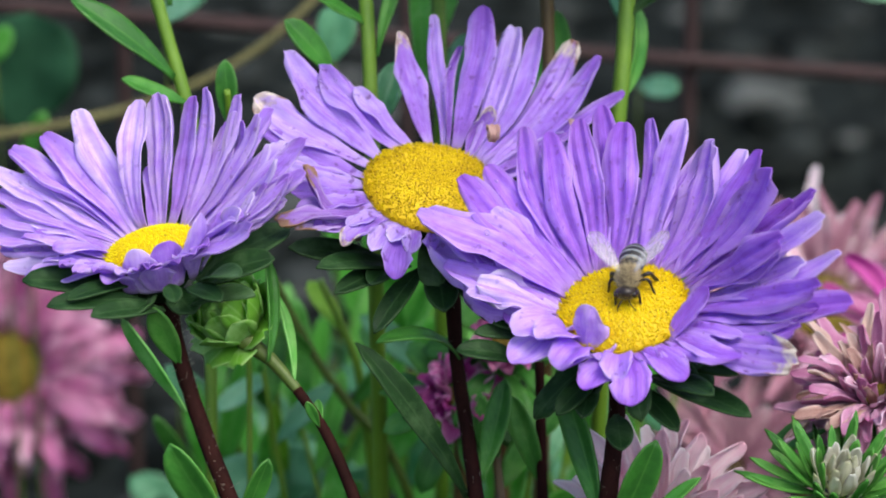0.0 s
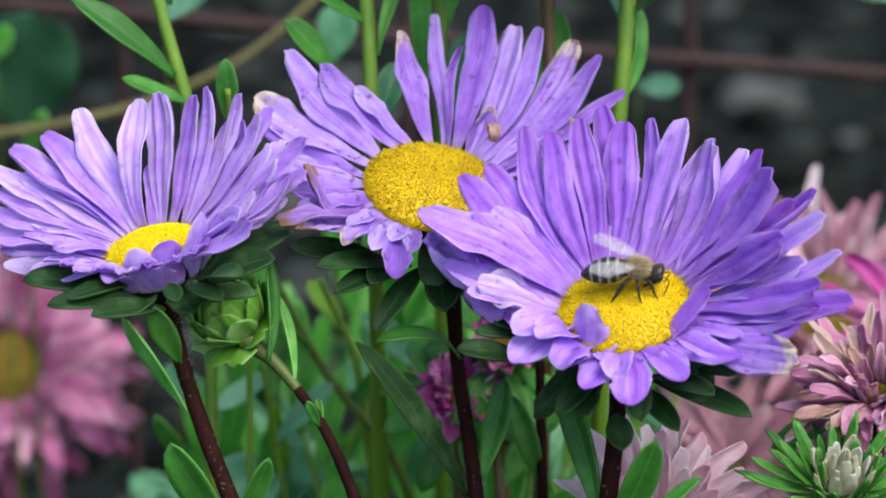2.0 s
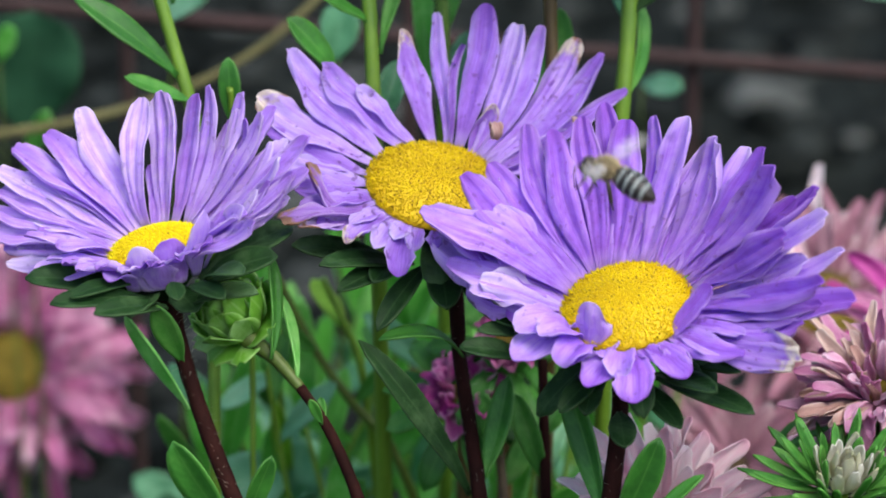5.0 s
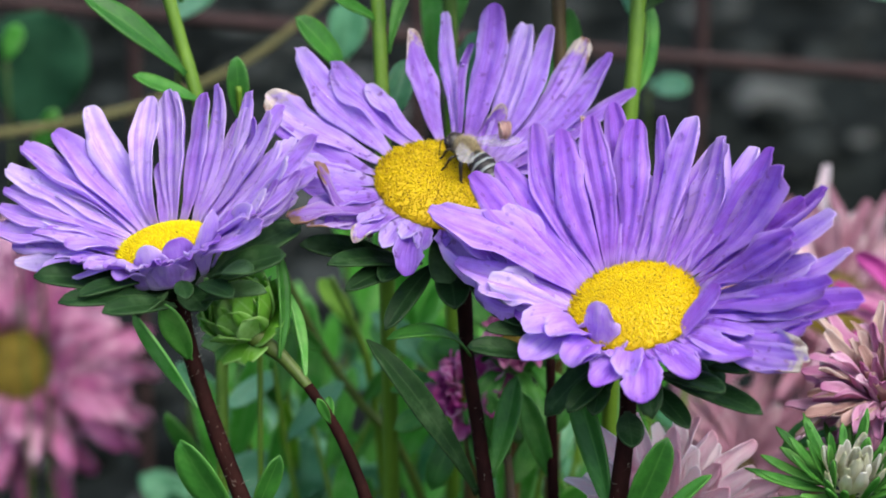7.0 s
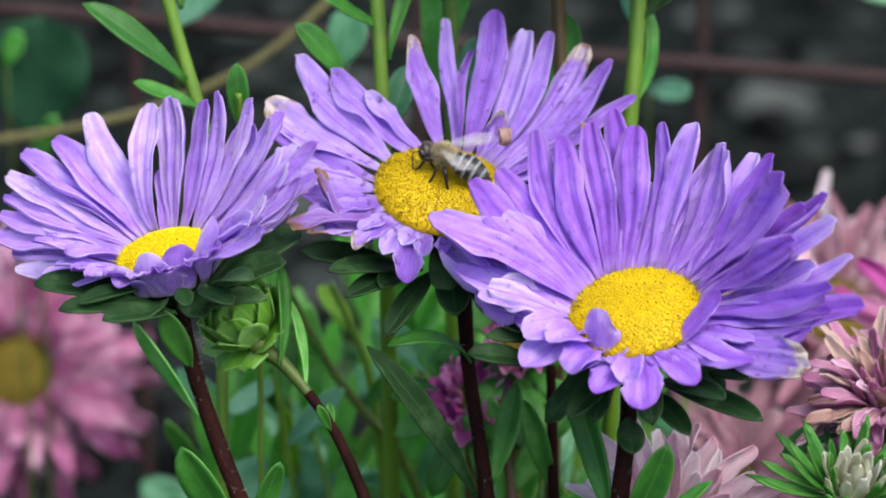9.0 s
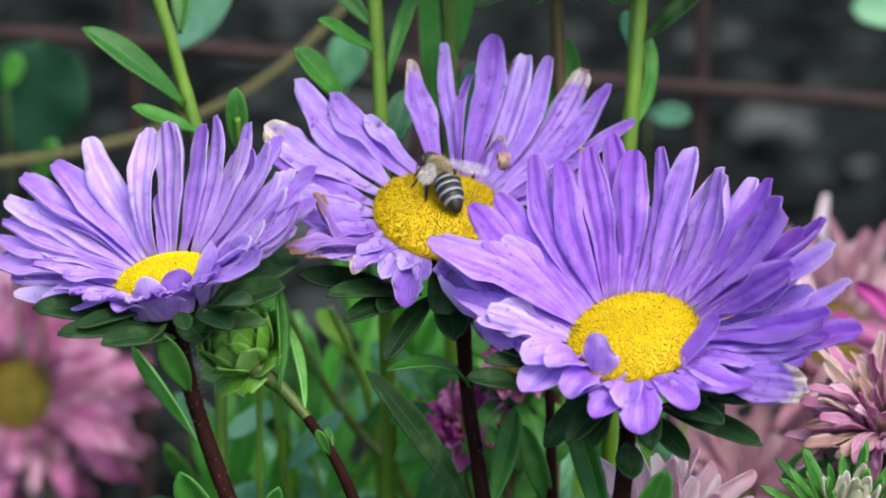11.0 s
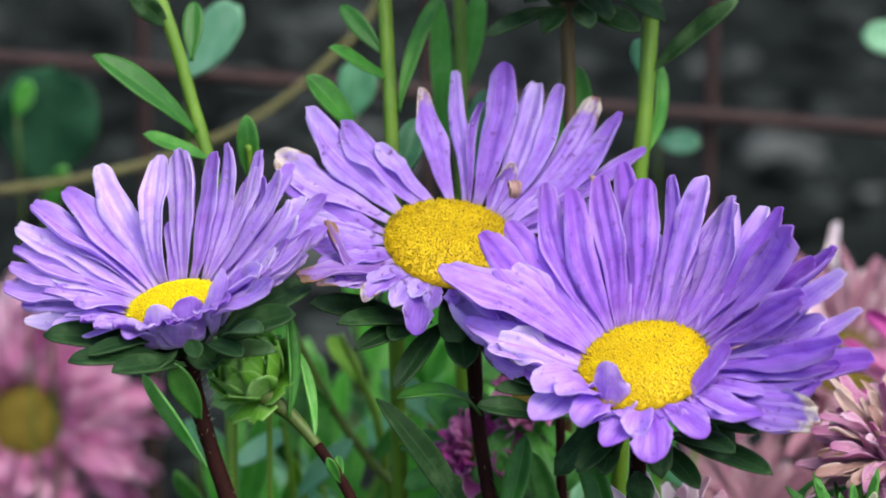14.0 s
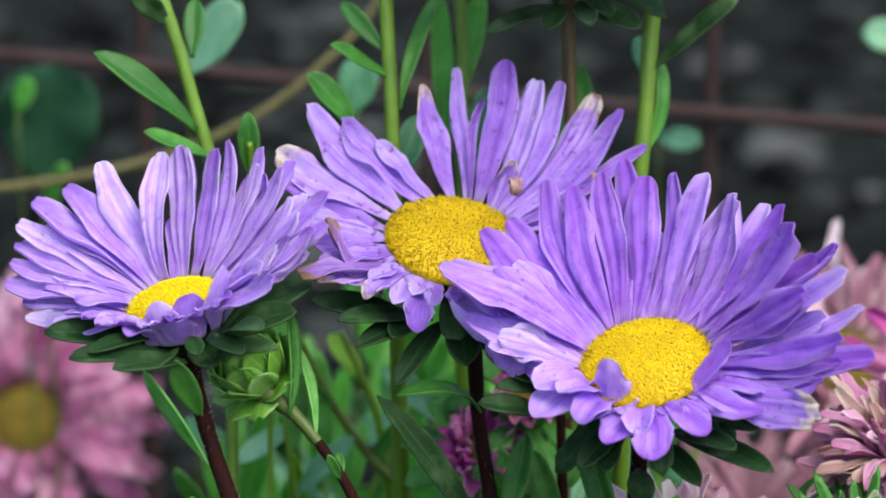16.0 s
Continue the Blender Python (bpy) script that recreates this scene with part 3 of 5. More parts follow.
MID_SIDE = [(159, 6, 14, 25.9, -8, 7.0, 0.01, -15),
    (176, -9, 10, 21.6, -16, 5.9, 0.01, -15),
    (187, -9, 6, 16.7, -17, 5.7, 0.01, -20),
    (198, -7, 2, 15.1, -16, 5.4, 0.01, -20),
    (208, -8, -2, 14.6, -27, 5.2, 0.02, -15),
    (218, -7, -6, 13.2, -15, 5.1, 0.02, -10),
    (229, 1, -4, 11.6, 34, 4.1, -0.01, 0),
    (237, 10, -8, 8.9, 13, 3.9, 0.01, 0),
    (251, 12, -12, 12.5, 24, 4.9, -0.03, 0),
    (258, 7, -6, 6.3, 19, 3.5, -0.02, 0),
    (28, 4, 8, 19.0, -7, 5.1, -0.01, 10),
    (34, 5, 14, 18.1, -7, 4.6, -0.01, 5)]
LEFT_BACK = [(58, -16, 58, 27.0, -23, 3.6, -0.02, 15),
    (72, -27, 58, 25.2, -5, 4.7, -0.01, 15),
    (86, -18, 60, 25.7, -1, 5.3, -0.02, 0),
    (101, -23, 56, 26.4, 79, 4.6, 0.06, 0),
    (94, -11, 50, 12.7, 14, 2.2, -0.01, 0),
    (110, 9, 50, 27.2, 7, 5.9, 0.02, 0),
    (120, 17, 44, 27.2, 8, 5.8, 0.01, 0),
    (52, -23, 47, 27.4, -7, 4.8, -0.01, 25),
    (41, -18, 41, 27.3, -11, 4.7, -0.01, 30),
    (25, -11, 32, 24.1, -3, 4.1, -0.0, 30),
    (54, -20, 48, 21.8, -19, 2.8, -0.01, 20),
    (46, -45, 46, 26.9, -19, 3.3, -0.0, 45)]
LEFT_SIDE = [(126, 20, 36, 29.4, 18, 5.4, 0.0, -10),
    (136, 16, 30, 29.0, 10, 4.8, 0.0, -15),
    (144, 11, 24, 27.1, 13, 4.5, 0.0, -20),
    (153, 6, 18, 25.9, 19, 4.5, -0.0, -25),
    (162, -1, 12, 25.8, 15, 4.9, 0.0, -25),
    (170, -10, 6, 22.4, 14, 4.0, 0.0, -30),
    (181, -15, 0, 20.7, 13, 3.3, 0.0, -30),
    (203, -24, 6, 14.9, -3, 5.7, 0.0, -30),
    (11, -5, 29, 27.6, 8, 4.0, -0.0, 35),
    (357, 2, 24, 24.3, 13, 3.5, -0.0, 35),
    (344, 13, 26, 23.1, -15, 3.9, -0.0, 35),
    (335, 32, 22, 18.8, -9, 4.7, -0.0, 30)]
LEFT_FRONT = [(312, 21, 22, 18.7, -8, 5.4, -0.01, 40),
    (166, 57, 30, 13.5, 48, 3.3, 0.0, -35),
    (204, 92, -25, 4.4, 87, 3.8, 0.04, 0),
    (318, 61, 30, 12.1, -72, 6.4, -0.02, 30)]
LEFT_FOLD = [(260, 0, 80, 9.9, -8, 5.6, 0, 0), (291, 0, 80, 10.2, -8, 6.8, 0, 0), (322, -8, 62, 15.5, -4, 6.8, 0, 20), (236, 10, 44, 9.5, 80, 4.6, 0, -10), (345, -10, 48, 16.5, 10, 5.6, 0, 40), (275, 0, 60, 7.5, 0, 6.0, 0, 0)]
rng = random.Random(11)
RIGHT = pose(0.0324, -0.0037, 0.2469, 19.5, -10.4, 0), 0.0119
MID = pose(-0.0020, 0.0264, 0.2594, 19.5, 8.6, 0), 0.0130
LEFT = pose(-0.0525, 0.0072, 0.2543, 5.4, -11.6, 0), 0.0088

DRY_TIPPED = (MID_BACK[3], MID_BACK[8], RIGHT_SIDE[9])
PALE_RAYS = [row for row in RIGHT_FRONT if row[2] > 90 or row[0] in (185, 222)] + RIGHT_LEFT[3:5]



def between(rows, shrink, fall, seed):
    """Lower rays that show in the gaps of a row."""
    rng = random.Random(seed)
    made = []
    for a, b in zip(rows, rows[1:]):
        turn = (b[0] + b[1] - a[0] - a[1] + 180) % 360 - 180
        if abs(turn) > 50:
            continue
        mean = [(p + q) / 2 for p, q in zip(a, b)]
        mean[0] = a[0] + ((b[0] - a[0] + 180) % 360 - 180) / 2
        mean[2] -= fall
        mean[3] *= shrink * rng.uniform(0.9, 1.04)
        made.append(tuple(mean))
    return made


def slender(rows, seed):
    """Narrow curling rays that stand between broader ones."""
    rng = random.Random(seed)
    return [(az + rng.uniform(-9, 9), yaw + rng.uniform(-6, 6), lift + rng.uniform(3, 9), length * rng.uniform(0.72, 0.95), curl - 30, 2.6, sway + rng.uniform(-0.06, 0.06), twist) for az, yaw, lift, length, curl, width, sway, twist in rows]


def full_aster(label, head_radius, petals, material, stem, radii, stem_material, seed, under, count, hairs=0, dome=0.28, florets=YELLOW):
    rng = random.Random(seed)
    head, radius = head_radius
    plant = thing("aster_plant", stem[-1], label, "flower", "violet asters in bloom")
    add_stem(plant, rng, stem, radii, stem_material, hairs)
    add_calyx(plant, rng, head, radius)
    add_disc(plant, rng, head, radius, radius * dome, count, florets)
    for row in petals:
        add_ray(plant, rng, head, radius, row, VIOLET_WORN if row in DRY_TIPPED else VIOLET_SOFT if row in PALE_RAYS else material)
    for az, lift, length, width in under:
        add_petal(plant, rng, head, radius * 0.97, (az, lift, length, 15, width), material, cup=0.25, twist=rng.uniform(-12, 12))
    return plant, head, radius


def filler(seed, count, lift, length, width, front=0.45, gap=0, front_lift=0, gap_at=90):
    """Petals of the lower ring, between the upper ones."""
    rng = random.Random(seed)
    rows = []
    for i in range(count):
        az = 360 * (i + rng.uniform(-0.3, 0.3)) / count
        if abs(az - gap_at) < gap / 2:
            continue
        toward = max(0.0, -math.sin(radians(az)))
        rows.append((az, lift * (1 - toward) + front_lift * toward + rng.uniform(-6, 6), length * (1 - front * toward) * rng.uniform(0.8, 1.0), width * rng.uniform(0.8, 1.1)))
    return rows


right, rh, rr = full_aster("violet daisy-like aster in full bloom, maroon stem, wide cup of petals", (RIGHT), RIGHT_BACK + RIGHT_SIDE + RIGHT_FRONT + RIGHT_LEFT + between(RIGHT_BACK, 0.66, 9, 1) + between(RIGHT_SIDE[:9], 0.86, 7, 2) + between(RIGHT_LEFT, 0.8, 6, 3), VIOLET,
    [(0.0323, 0.0020, 0.2363), (0.0316, -0.0023, 0.2275), (0.0308, -0.0069, 0.2206), (0.0288, -0.0134, 0.2056), (0.022, 0.010, 0.09), (0.020, 0.015, 0.0)], [2.0, 1.5, 1.6, 1.7, 2.0, 2.4], STEM_MAROON, 21, filler(5, 28, 22, 21, 4.8, 0.5, 120, 0, 232), 3300, 160)
add_bracts(right, rng, rh, rr, 11, 0.015, 0.006, 0.25, drop=0.0075)
middle, mh, mr = full_aster("violet aster past its best with curled brown petal tips", (MID), MID_BACK, VIOLET_AGED,
    [(0.0001, 0.0323, 0.2466), (0.0017, 0.0272, 0.2382), (0.0026, 0.0209, 0.2269), (0.0051, 0.0124, 0.2121), (0.0070, 0.0047, 0.1971), (0.008, 0.035, 0.09), (-0.01, 0.05, 0.0)], [2.2, 1.6, 1.3, 1.4, 1.5, 1.8, 2.2], STEM_MAROON, 22, filler(6, 16, 8, 15, 4.2, 0.55, 190), 3400, 160, 0.28, YELLOW_AGED)
for k, row in enumerate(MID_SIDE):
    add_ray(middle, rng, mh, mr, row, VIOLET_WORN if k in (0, 6) else VIOLET_AGED, crumple=0.03 if row[0] < 222 else 0.08, cup=rng.uniform(0.2, 0.35))
for row in MID_SCORCHED:
    add_ray(middle, rng, mh, mr, row, VIOLET_SCORCHED, crumple=0.14, cup=0.4)
for row in MID_DRY:
    add_petal(middle, rng, mh, mr, row, VIOLET_WORN, cup=0.4, twist=rng.uniform(-30, 30), sway=0.03)
add_bracts(middle, rng, mh, mr, 9, 0.014, 0.006, 0.3)
left, lh, lr = full_aster("violet aster with upright cupped petals and a dark maroon stem", (LEFT), LEFT_BACK + LEFT_SIDE + LEFT_FRONT + between(LEFT_SIDE[:8], 0.9, 4, 4) + between(LEFT_BACK[5:7] + LEFT_SIDE[:4], 0.84, 8, 5) + between(LEFT_BACK[7:10] + LEFT_SIDE[8:], 0.88, 6, 6) + slender(LEFT_BACK[7:10] + LEFT_SIDE[8:], 8), VIOLET_SOFT,
    [(-0.0510, 0.0085, 0.2453), (-0.0492, 0.0041, 0.2393), (-0.0460, -0.0012, 0.2304), (-0.0423, -0.0066, 0.2215), (-0.0358, -0.0152, 0.2065), (-0.028, 0.02, 0.09), (-0.02, 0.03, 0.0)], [2.4, 1.7, 1.5, 1.6, 1.6, 1.9, 2.3], STEM_MAROON, 23, filler(7, 26, 26, 18, 4.6, 0.62, 100, 30), 1300, 260, 0.34, YELLOW_FRESH)
for row in LEFT_FOLD:
    add_ray(left, rng, lh, lr, row, VIOLET_SOFT, 0.0046, ragged=0.3, cup=0.2, furrows=0.3, crumple=0.0)
add_bracts(left, rng, lh, lr, 7, 0.012, 0.0055, 0.0, drop=0.007)


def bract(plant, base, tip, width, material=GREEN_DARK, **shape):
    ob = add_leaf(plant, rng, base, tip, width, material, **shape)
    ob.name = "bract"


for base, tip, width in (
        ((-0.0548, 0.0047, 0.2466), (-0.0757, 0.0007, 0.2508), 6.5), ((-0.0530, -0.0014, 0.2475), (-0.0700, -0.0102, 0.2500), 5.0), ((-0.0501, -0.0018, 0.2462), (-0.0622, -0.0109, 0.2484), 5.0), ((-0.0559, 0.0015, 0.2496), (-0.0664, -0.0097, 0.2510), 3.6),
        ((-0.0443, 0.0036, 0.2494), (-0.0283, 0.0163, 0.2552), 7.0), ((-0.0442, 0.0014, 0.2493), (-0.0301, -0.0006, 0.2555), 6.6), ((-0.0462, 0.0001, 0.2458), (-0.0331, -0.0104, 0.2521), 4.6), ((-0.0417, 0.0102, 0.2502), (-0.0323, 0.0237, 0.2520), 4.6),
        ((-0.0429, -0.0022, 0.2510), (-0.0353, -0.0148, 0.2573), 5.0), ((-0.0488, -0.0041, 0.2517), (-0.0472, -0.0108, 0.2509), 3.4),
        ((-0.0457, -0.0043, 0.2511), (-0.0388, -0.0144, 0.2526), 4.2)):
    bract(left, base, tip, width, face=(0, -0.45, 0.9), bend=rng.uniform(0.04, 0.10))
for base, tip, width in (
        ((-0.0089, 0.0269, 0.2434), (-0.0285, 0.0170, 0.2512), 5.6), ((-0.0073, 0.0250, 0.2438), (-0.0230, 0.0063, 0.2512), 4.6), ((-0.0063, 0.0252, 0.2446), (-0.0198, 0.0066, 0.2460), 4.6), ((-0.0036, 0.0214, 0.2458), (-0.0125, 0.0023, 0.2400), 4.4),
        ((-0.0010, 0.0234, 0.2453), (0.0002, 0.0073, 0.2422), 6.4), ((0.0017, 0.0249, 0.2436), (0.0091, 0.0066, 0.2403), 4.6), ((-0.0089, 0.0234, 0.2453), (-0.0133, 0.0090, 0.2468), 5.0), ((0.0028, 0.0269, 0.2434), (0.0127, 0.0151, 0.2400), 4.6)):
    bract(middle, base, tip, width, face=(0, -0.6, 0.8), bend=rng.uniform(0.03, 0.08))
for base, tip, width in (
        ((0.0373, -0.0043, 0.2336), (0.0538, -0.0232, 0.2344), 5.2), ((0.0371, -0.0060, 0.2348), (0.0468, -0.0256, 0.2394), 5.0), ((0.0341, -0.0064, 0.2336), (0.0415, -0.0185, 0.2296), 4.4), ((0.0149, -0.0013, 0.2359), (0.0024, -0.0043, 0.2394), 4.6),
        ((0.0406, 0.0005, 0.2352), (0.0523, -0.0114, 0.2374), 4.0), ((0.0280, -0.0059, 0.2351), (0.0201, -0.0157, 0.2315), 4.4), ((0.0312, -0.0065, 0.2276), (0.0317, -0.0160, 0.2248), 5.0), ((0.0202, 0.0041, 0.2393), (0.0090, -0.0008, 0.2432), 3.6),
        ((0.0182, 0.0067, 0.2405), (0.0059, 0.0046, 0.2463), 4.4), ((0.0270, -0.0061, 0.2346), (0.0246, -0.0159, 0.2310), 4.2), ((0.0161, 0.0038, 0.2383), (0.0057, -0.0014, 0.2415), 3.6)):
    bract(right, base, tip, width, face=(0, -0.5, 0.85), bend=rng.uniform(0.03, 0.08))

# shrivelled petals of the ageing bloom
for base, tip, width, material, bend in (
        ((0.0259, 0.0139, 0.2604), (0.0232, 0.0177, 0.2649), 2.0, DRIED, -0.2),
        ((0.0267, 0.0353, 0.2665), (0.0237, 0.0326, 0.2708), 2.0, DRIED, -0.15), ((-0.0088, 0.0198, 0.2472), (-0.0046, 0.0152, 0.2522), 2.4, VIOLET_WORN, 0.2),
        ((-0.0161, 0.0194, 0.2518), (-0.0187, 0.0123, 0.2551), 1.6, DRIED, 0.2)):
    add_leaf(middle, rng, base, tip, width, material, face=(0.1, -0.8, 0.5), fold=0.9, bend=bend, wave=0.2).name = "petal"

scroll = petal_mesh(rng, 0.0110, 0.0030, 70, -430, cup=0.35, crumple=0.04)
part("petal", scroll, DRIED, middle, "small petal rolled up and dried", Matrix.Translation((0.0086, 0.0265, 0.2714)) @ pose(0, 0, 0, 0, 0, -60))
# leaves on the three stems
add_leaf(left, rng, (-0.0465, -0.0035, 0.2271), (-0.0576, -0.0023, 0.2451), 5.0, GREEN_BRIGHT, face=(-0.8, -0.5, 0.2), fold=0.5, bend=-0.03)
add_leaf(left, rng, (-0.0478, 0.0003, 0.2347), (-0.0518, -0.0036, 0.2472), 5.2, GREEN, face=(-0.3, -0.9, 0.2), fold=0.3)
add_leaf(left, rng, (-0.0390, -0.0151, 0.2098), (-0.0484, -0.0175, 0.2267), 7.0, GREEN, face=(-0.5, -0.7, 0.5), fold=0.3, bend=0.05)
add_leaf(left, rng, (-0.0369, -0.0078, 0.2064), (-0.0314, -0.0092, 0.2202), 4.0, GREEN, face=(0.3, -0.9, 0.2), fold=0.4)
# GREEN_DARK here puts the poorly lit upper side into this leaf's colour.
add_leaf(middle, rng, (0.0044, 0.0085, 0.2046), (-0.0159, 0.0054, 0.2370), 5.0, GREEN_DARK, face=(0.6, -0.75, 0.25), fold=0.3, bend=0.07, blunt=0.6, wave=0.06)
add_leaf(middle, rng, (0.0030, 0.0193, 0.2282), (-0.0123, 0.0073, 0.2362), 3.8, GREEN, face=(0.1, -0.3, 0.9), fold=0.3, bend=0.16)
add_leaf(middle, rng, (0.0072, 0.0096, 0.2076), (0.0118, 0.0198, 0.2239), 5.0, GREEN, face=(-0.4, -0.9, 0.1), fold=0.4, bend=-0.05)
add_leaf(right, rng, (0.0284, -0.0124, 0.2085), (0.0207, 0.0019, 0.2330), 5.6, GREEN, face=(-0.5, -0.8, 0.2), fold=0.4, bend=-0.06)
add_leaf(right, rng, (0.0310, -0.0136, 0.2080), (0.0378, -0.0172, 0.2273), 6.0, GREEN, face=(0.2, -0.8, 0.5), fold=0.35, bend=0.05)
add_leaf(right, rng, (0.0345, -0.0183, 0.2068), (0.0458, -0.0177, 0.2203), 3.0, GREEN, face=(0.0, -0.3, 0.9), fold=0.4, bend=0.08)


# dew on the petals
WATER = Nodes("water")
WATER.bsdf.inputs["Transmission Weight"].default_value = 1.0
WATER.bsdf.inputs["IOR"].default_value = 1.33
WATER = WATER.done((1.0, 1.0, 1.0), 0.03)


def drop_mesh():
    bm = bmesh.new()
    bmesh.ops.create_icosphere(bm, subdivisions=2, radius=0.00045)
    bmesh.ops.scale(bm, vec=(1, 1.15, 0.7), verts=bm.verts)
    me = bpy.data.meshes.new("water_drop")
    bm.to_mesh(me)
    bm.free()
    me.polygons.foreach_set("use_smooth", np.full(len(me.polygons), True))
    me.materials.append(WATER)
    return me


DROP = drop_mesh()
for plant, count in ((left, 22), (right, 26), (middle, 14)):
    blades = [o for o in plant.children if o.name.startswith("petal") and len(o.data.vertices) == 396 and o.data.vertices[100].co.z > 0.003]
    for blade in rng.sample(blades, min(count, len(blades))):
        v = blade.data.vertices[rng.randrange(6, 13) * 11 + rng.randrange(3, 8)]
        m = plant.matrix_basis @ blade.matrix_basis
        z = (m.to_3x3() @ v.normal).normalized()
        ob = new("water_drop", DROP)
        ob.matrix_basis = Matrix.Translation(m @ v.co + z * 0.0002) @ z.to_track_quat("Z", "Y").to_matrix().to_4x4() @ Matrix.Scale(rng.uniform(0.7, 1.6), 4)
        tagged(ob, "clear bead of water on a violet petal", "water drop", "dew drops")


# ---- leafy shoots and buds behind ----
def shoot(label, points, radii, stem_material, leaves, seed, group="green aster stems", hairs=0):
    rng = random.Random(seed)
    plant = thing("aster_shoot", points[-1], label, "plant", group)
    add_stem(plant, rng, points, radii, stem_material, hairs)
    for base, tip, width, material, face in leaves:
        add_leaf(plant, rng, base, tip, width, material, face=face, fold=rng.uniform(0.2, 0.4), bend=rng.uniform(-0.02, 0.08), wave=0.03)
    return plant


FRONT = (0, -0.9, 0.4)
shoot("upright light green aster stem with narrow leaves", [(-0.0609, 0.0630, 0.3016), (-0.0569, 0.0596, 0.2923), (-0.0528, 0.0558, 0.2787), (-0.0491, 0.0522, 0.2661), (-0.0464, 0.0511, 0.2515), (-0.0459, 0.0515, 0.2290), (-0.0459, 0.0443, 0.1858), (-0.042, 0.085, 0)], [1.4, 1.3, 1.3, 1.4, 1.3, 1.2, 1.2, 1.5], STEM_GREEN,
    [((-0.0518, 0.0517, 0.2734), (-0.0708, 0.0500, 0.2894), 5.6, GREEN, (0.4, -0.6, 0.7)), ((-0.0489, 0.0509, 0.2683), (-0.0614, 0.0468, 0.2746), 3.6, GREEN, (0.2, -0.5, 0.8)), ((-0.0531, 0.0613, 0.2851), (-0.0529, 0.0691, 0.2949), 4.0, GREEN, FRONT),
     ((-0.0569, 0.0596, 0.2923), (-0.0641, 0.0560, 0.3000), 4.5, GREEN_DARK, FRONT)], 31, hairs=50)
shoot("upright light green aster stem beside violet petals", [(-0.0158, 0.0688, 0.3001), (-0.0150, 0.0636, 0.2856), (-0.0143, 0.0591, 0.2732), (-0.0137, 0.0542, 0.2539), (-0.012, 0.08, 0.09), (-0.012, 0.08, 0)], [1.4, 1.4, 1.4, 1.5, 1.8, 2], STEM_GREEN,
    [((-0.0213, 0.0566, 0.2722), (-0.0305, 0.0545, 0.2841), 5.4, GREEN, (0.5, -0.7, 0.5)), ((-0.0145, 0.0619, 0.2810), (-0.0259, 0.0545, 0.2898), 4.6, GREEN, (0.2, -0.4, 0.9)), ((-0.0128, 0.0598, 0.2753), (-0.0047, 0.0755, 0.2950), 3.6, GREEN, (-0.5, -0.8, 0.3)),
     ((-0.0156, 0.0636, 0.2856), (-0.0243, 0.0708, 0.2939), 3.6, GREEN, FRONT), ((-0.0129, 0.0587, 0.2606), (-0.0091, 0.0652, 0.2725), 5.5, GREEN_BLUE, FRONT)], 32)
shoot("thin bright green stem with a long narrow leaf", [(-0.0010, 0.0981, 0.2928), (-0.0007, 0.0926, 0.2776), (-0.0005, 0.0866, 0.2553), (0.0, 0.11, 0.09), (0.0, 0.11, 0)], [1.3, 1.3, 1.4, 1.8, 2], STEM_GREEN,
    [((-0.0037, 0.0870, 0.2564), (-0.0053, 0.0969, 0.2895), 4.5, GREEN_BRIGHT, FRONT), ((0.0002, 0.0921, 0.2705), (0.0032, 0.0973, 0.2906), 4.5, GREEN_BRIGHT, FRONT), ((0.0007, 0.0892, 0.2508), (0.0045, 0.0998, 0.2683), 6.0, GREEN_BLUE, FRONT)], 33)
shoot("upright green stem with a drooping narrow leaf", [(0.0372, 0.0727, 0.2991), (0.0363, 0.0686, 0.2877), (0.0355, 0.0640, 0.2752), (0.0340, 0.0595, 0.2569), (0.03, 0.08, 0.09), (0.03, 0.08, 0)], [1.7, 1.6, 1.6, 1.6, 1.9, 2.2], STEM_GREEN,
    [((0.0363, 0.0662, 0.2812), (0.0531, 0.0654, 0.2965), 4.6, GREEN_DARK, (-0.4, -0.6, 0.7)), ((0.0358, 0.0627, 0.2657), (0.0383, 0.0729, 0.2819), 4.4, GREEN, (0.8, -0.6, 0.2)), ((0.0352, 0.0698, 0.2793), (0.0348, 0.0802, 0.2845), 4.0, GREEN_BLUE, FRONT),
     ((0.0242, 0.0702, 0.2687), (0.0227, 0.0783, 0.2792), 4.0, GREEN, FRONT), ((0.0177, 0.0763, 0.2621), (0.0192, 0.0844, 0.2727), 5.0, GREEN_BRIGHT, FRONT)], 34)
shoot("single broad green leaf on a short stalk", [(-0.0414, 0.0480, 0.2720), (-0.0410, 0.0492, 0.2637), (-0.0395, 0.0478, 0.2422), (-0.0386, 0.0514, 0.2170), (-0.0386, 0.0479, 0.1841), (-0.034, 0.09, 0)], [0.6, 0.6, 0.6, 0.6, 0.6, 0.9], STEM_GREEN,
    [((-0.0412, 0.0494, 0.2642), (-0.0418, 0.0500, 0.2775), 4.2, GREEN, FRONT)], 35)
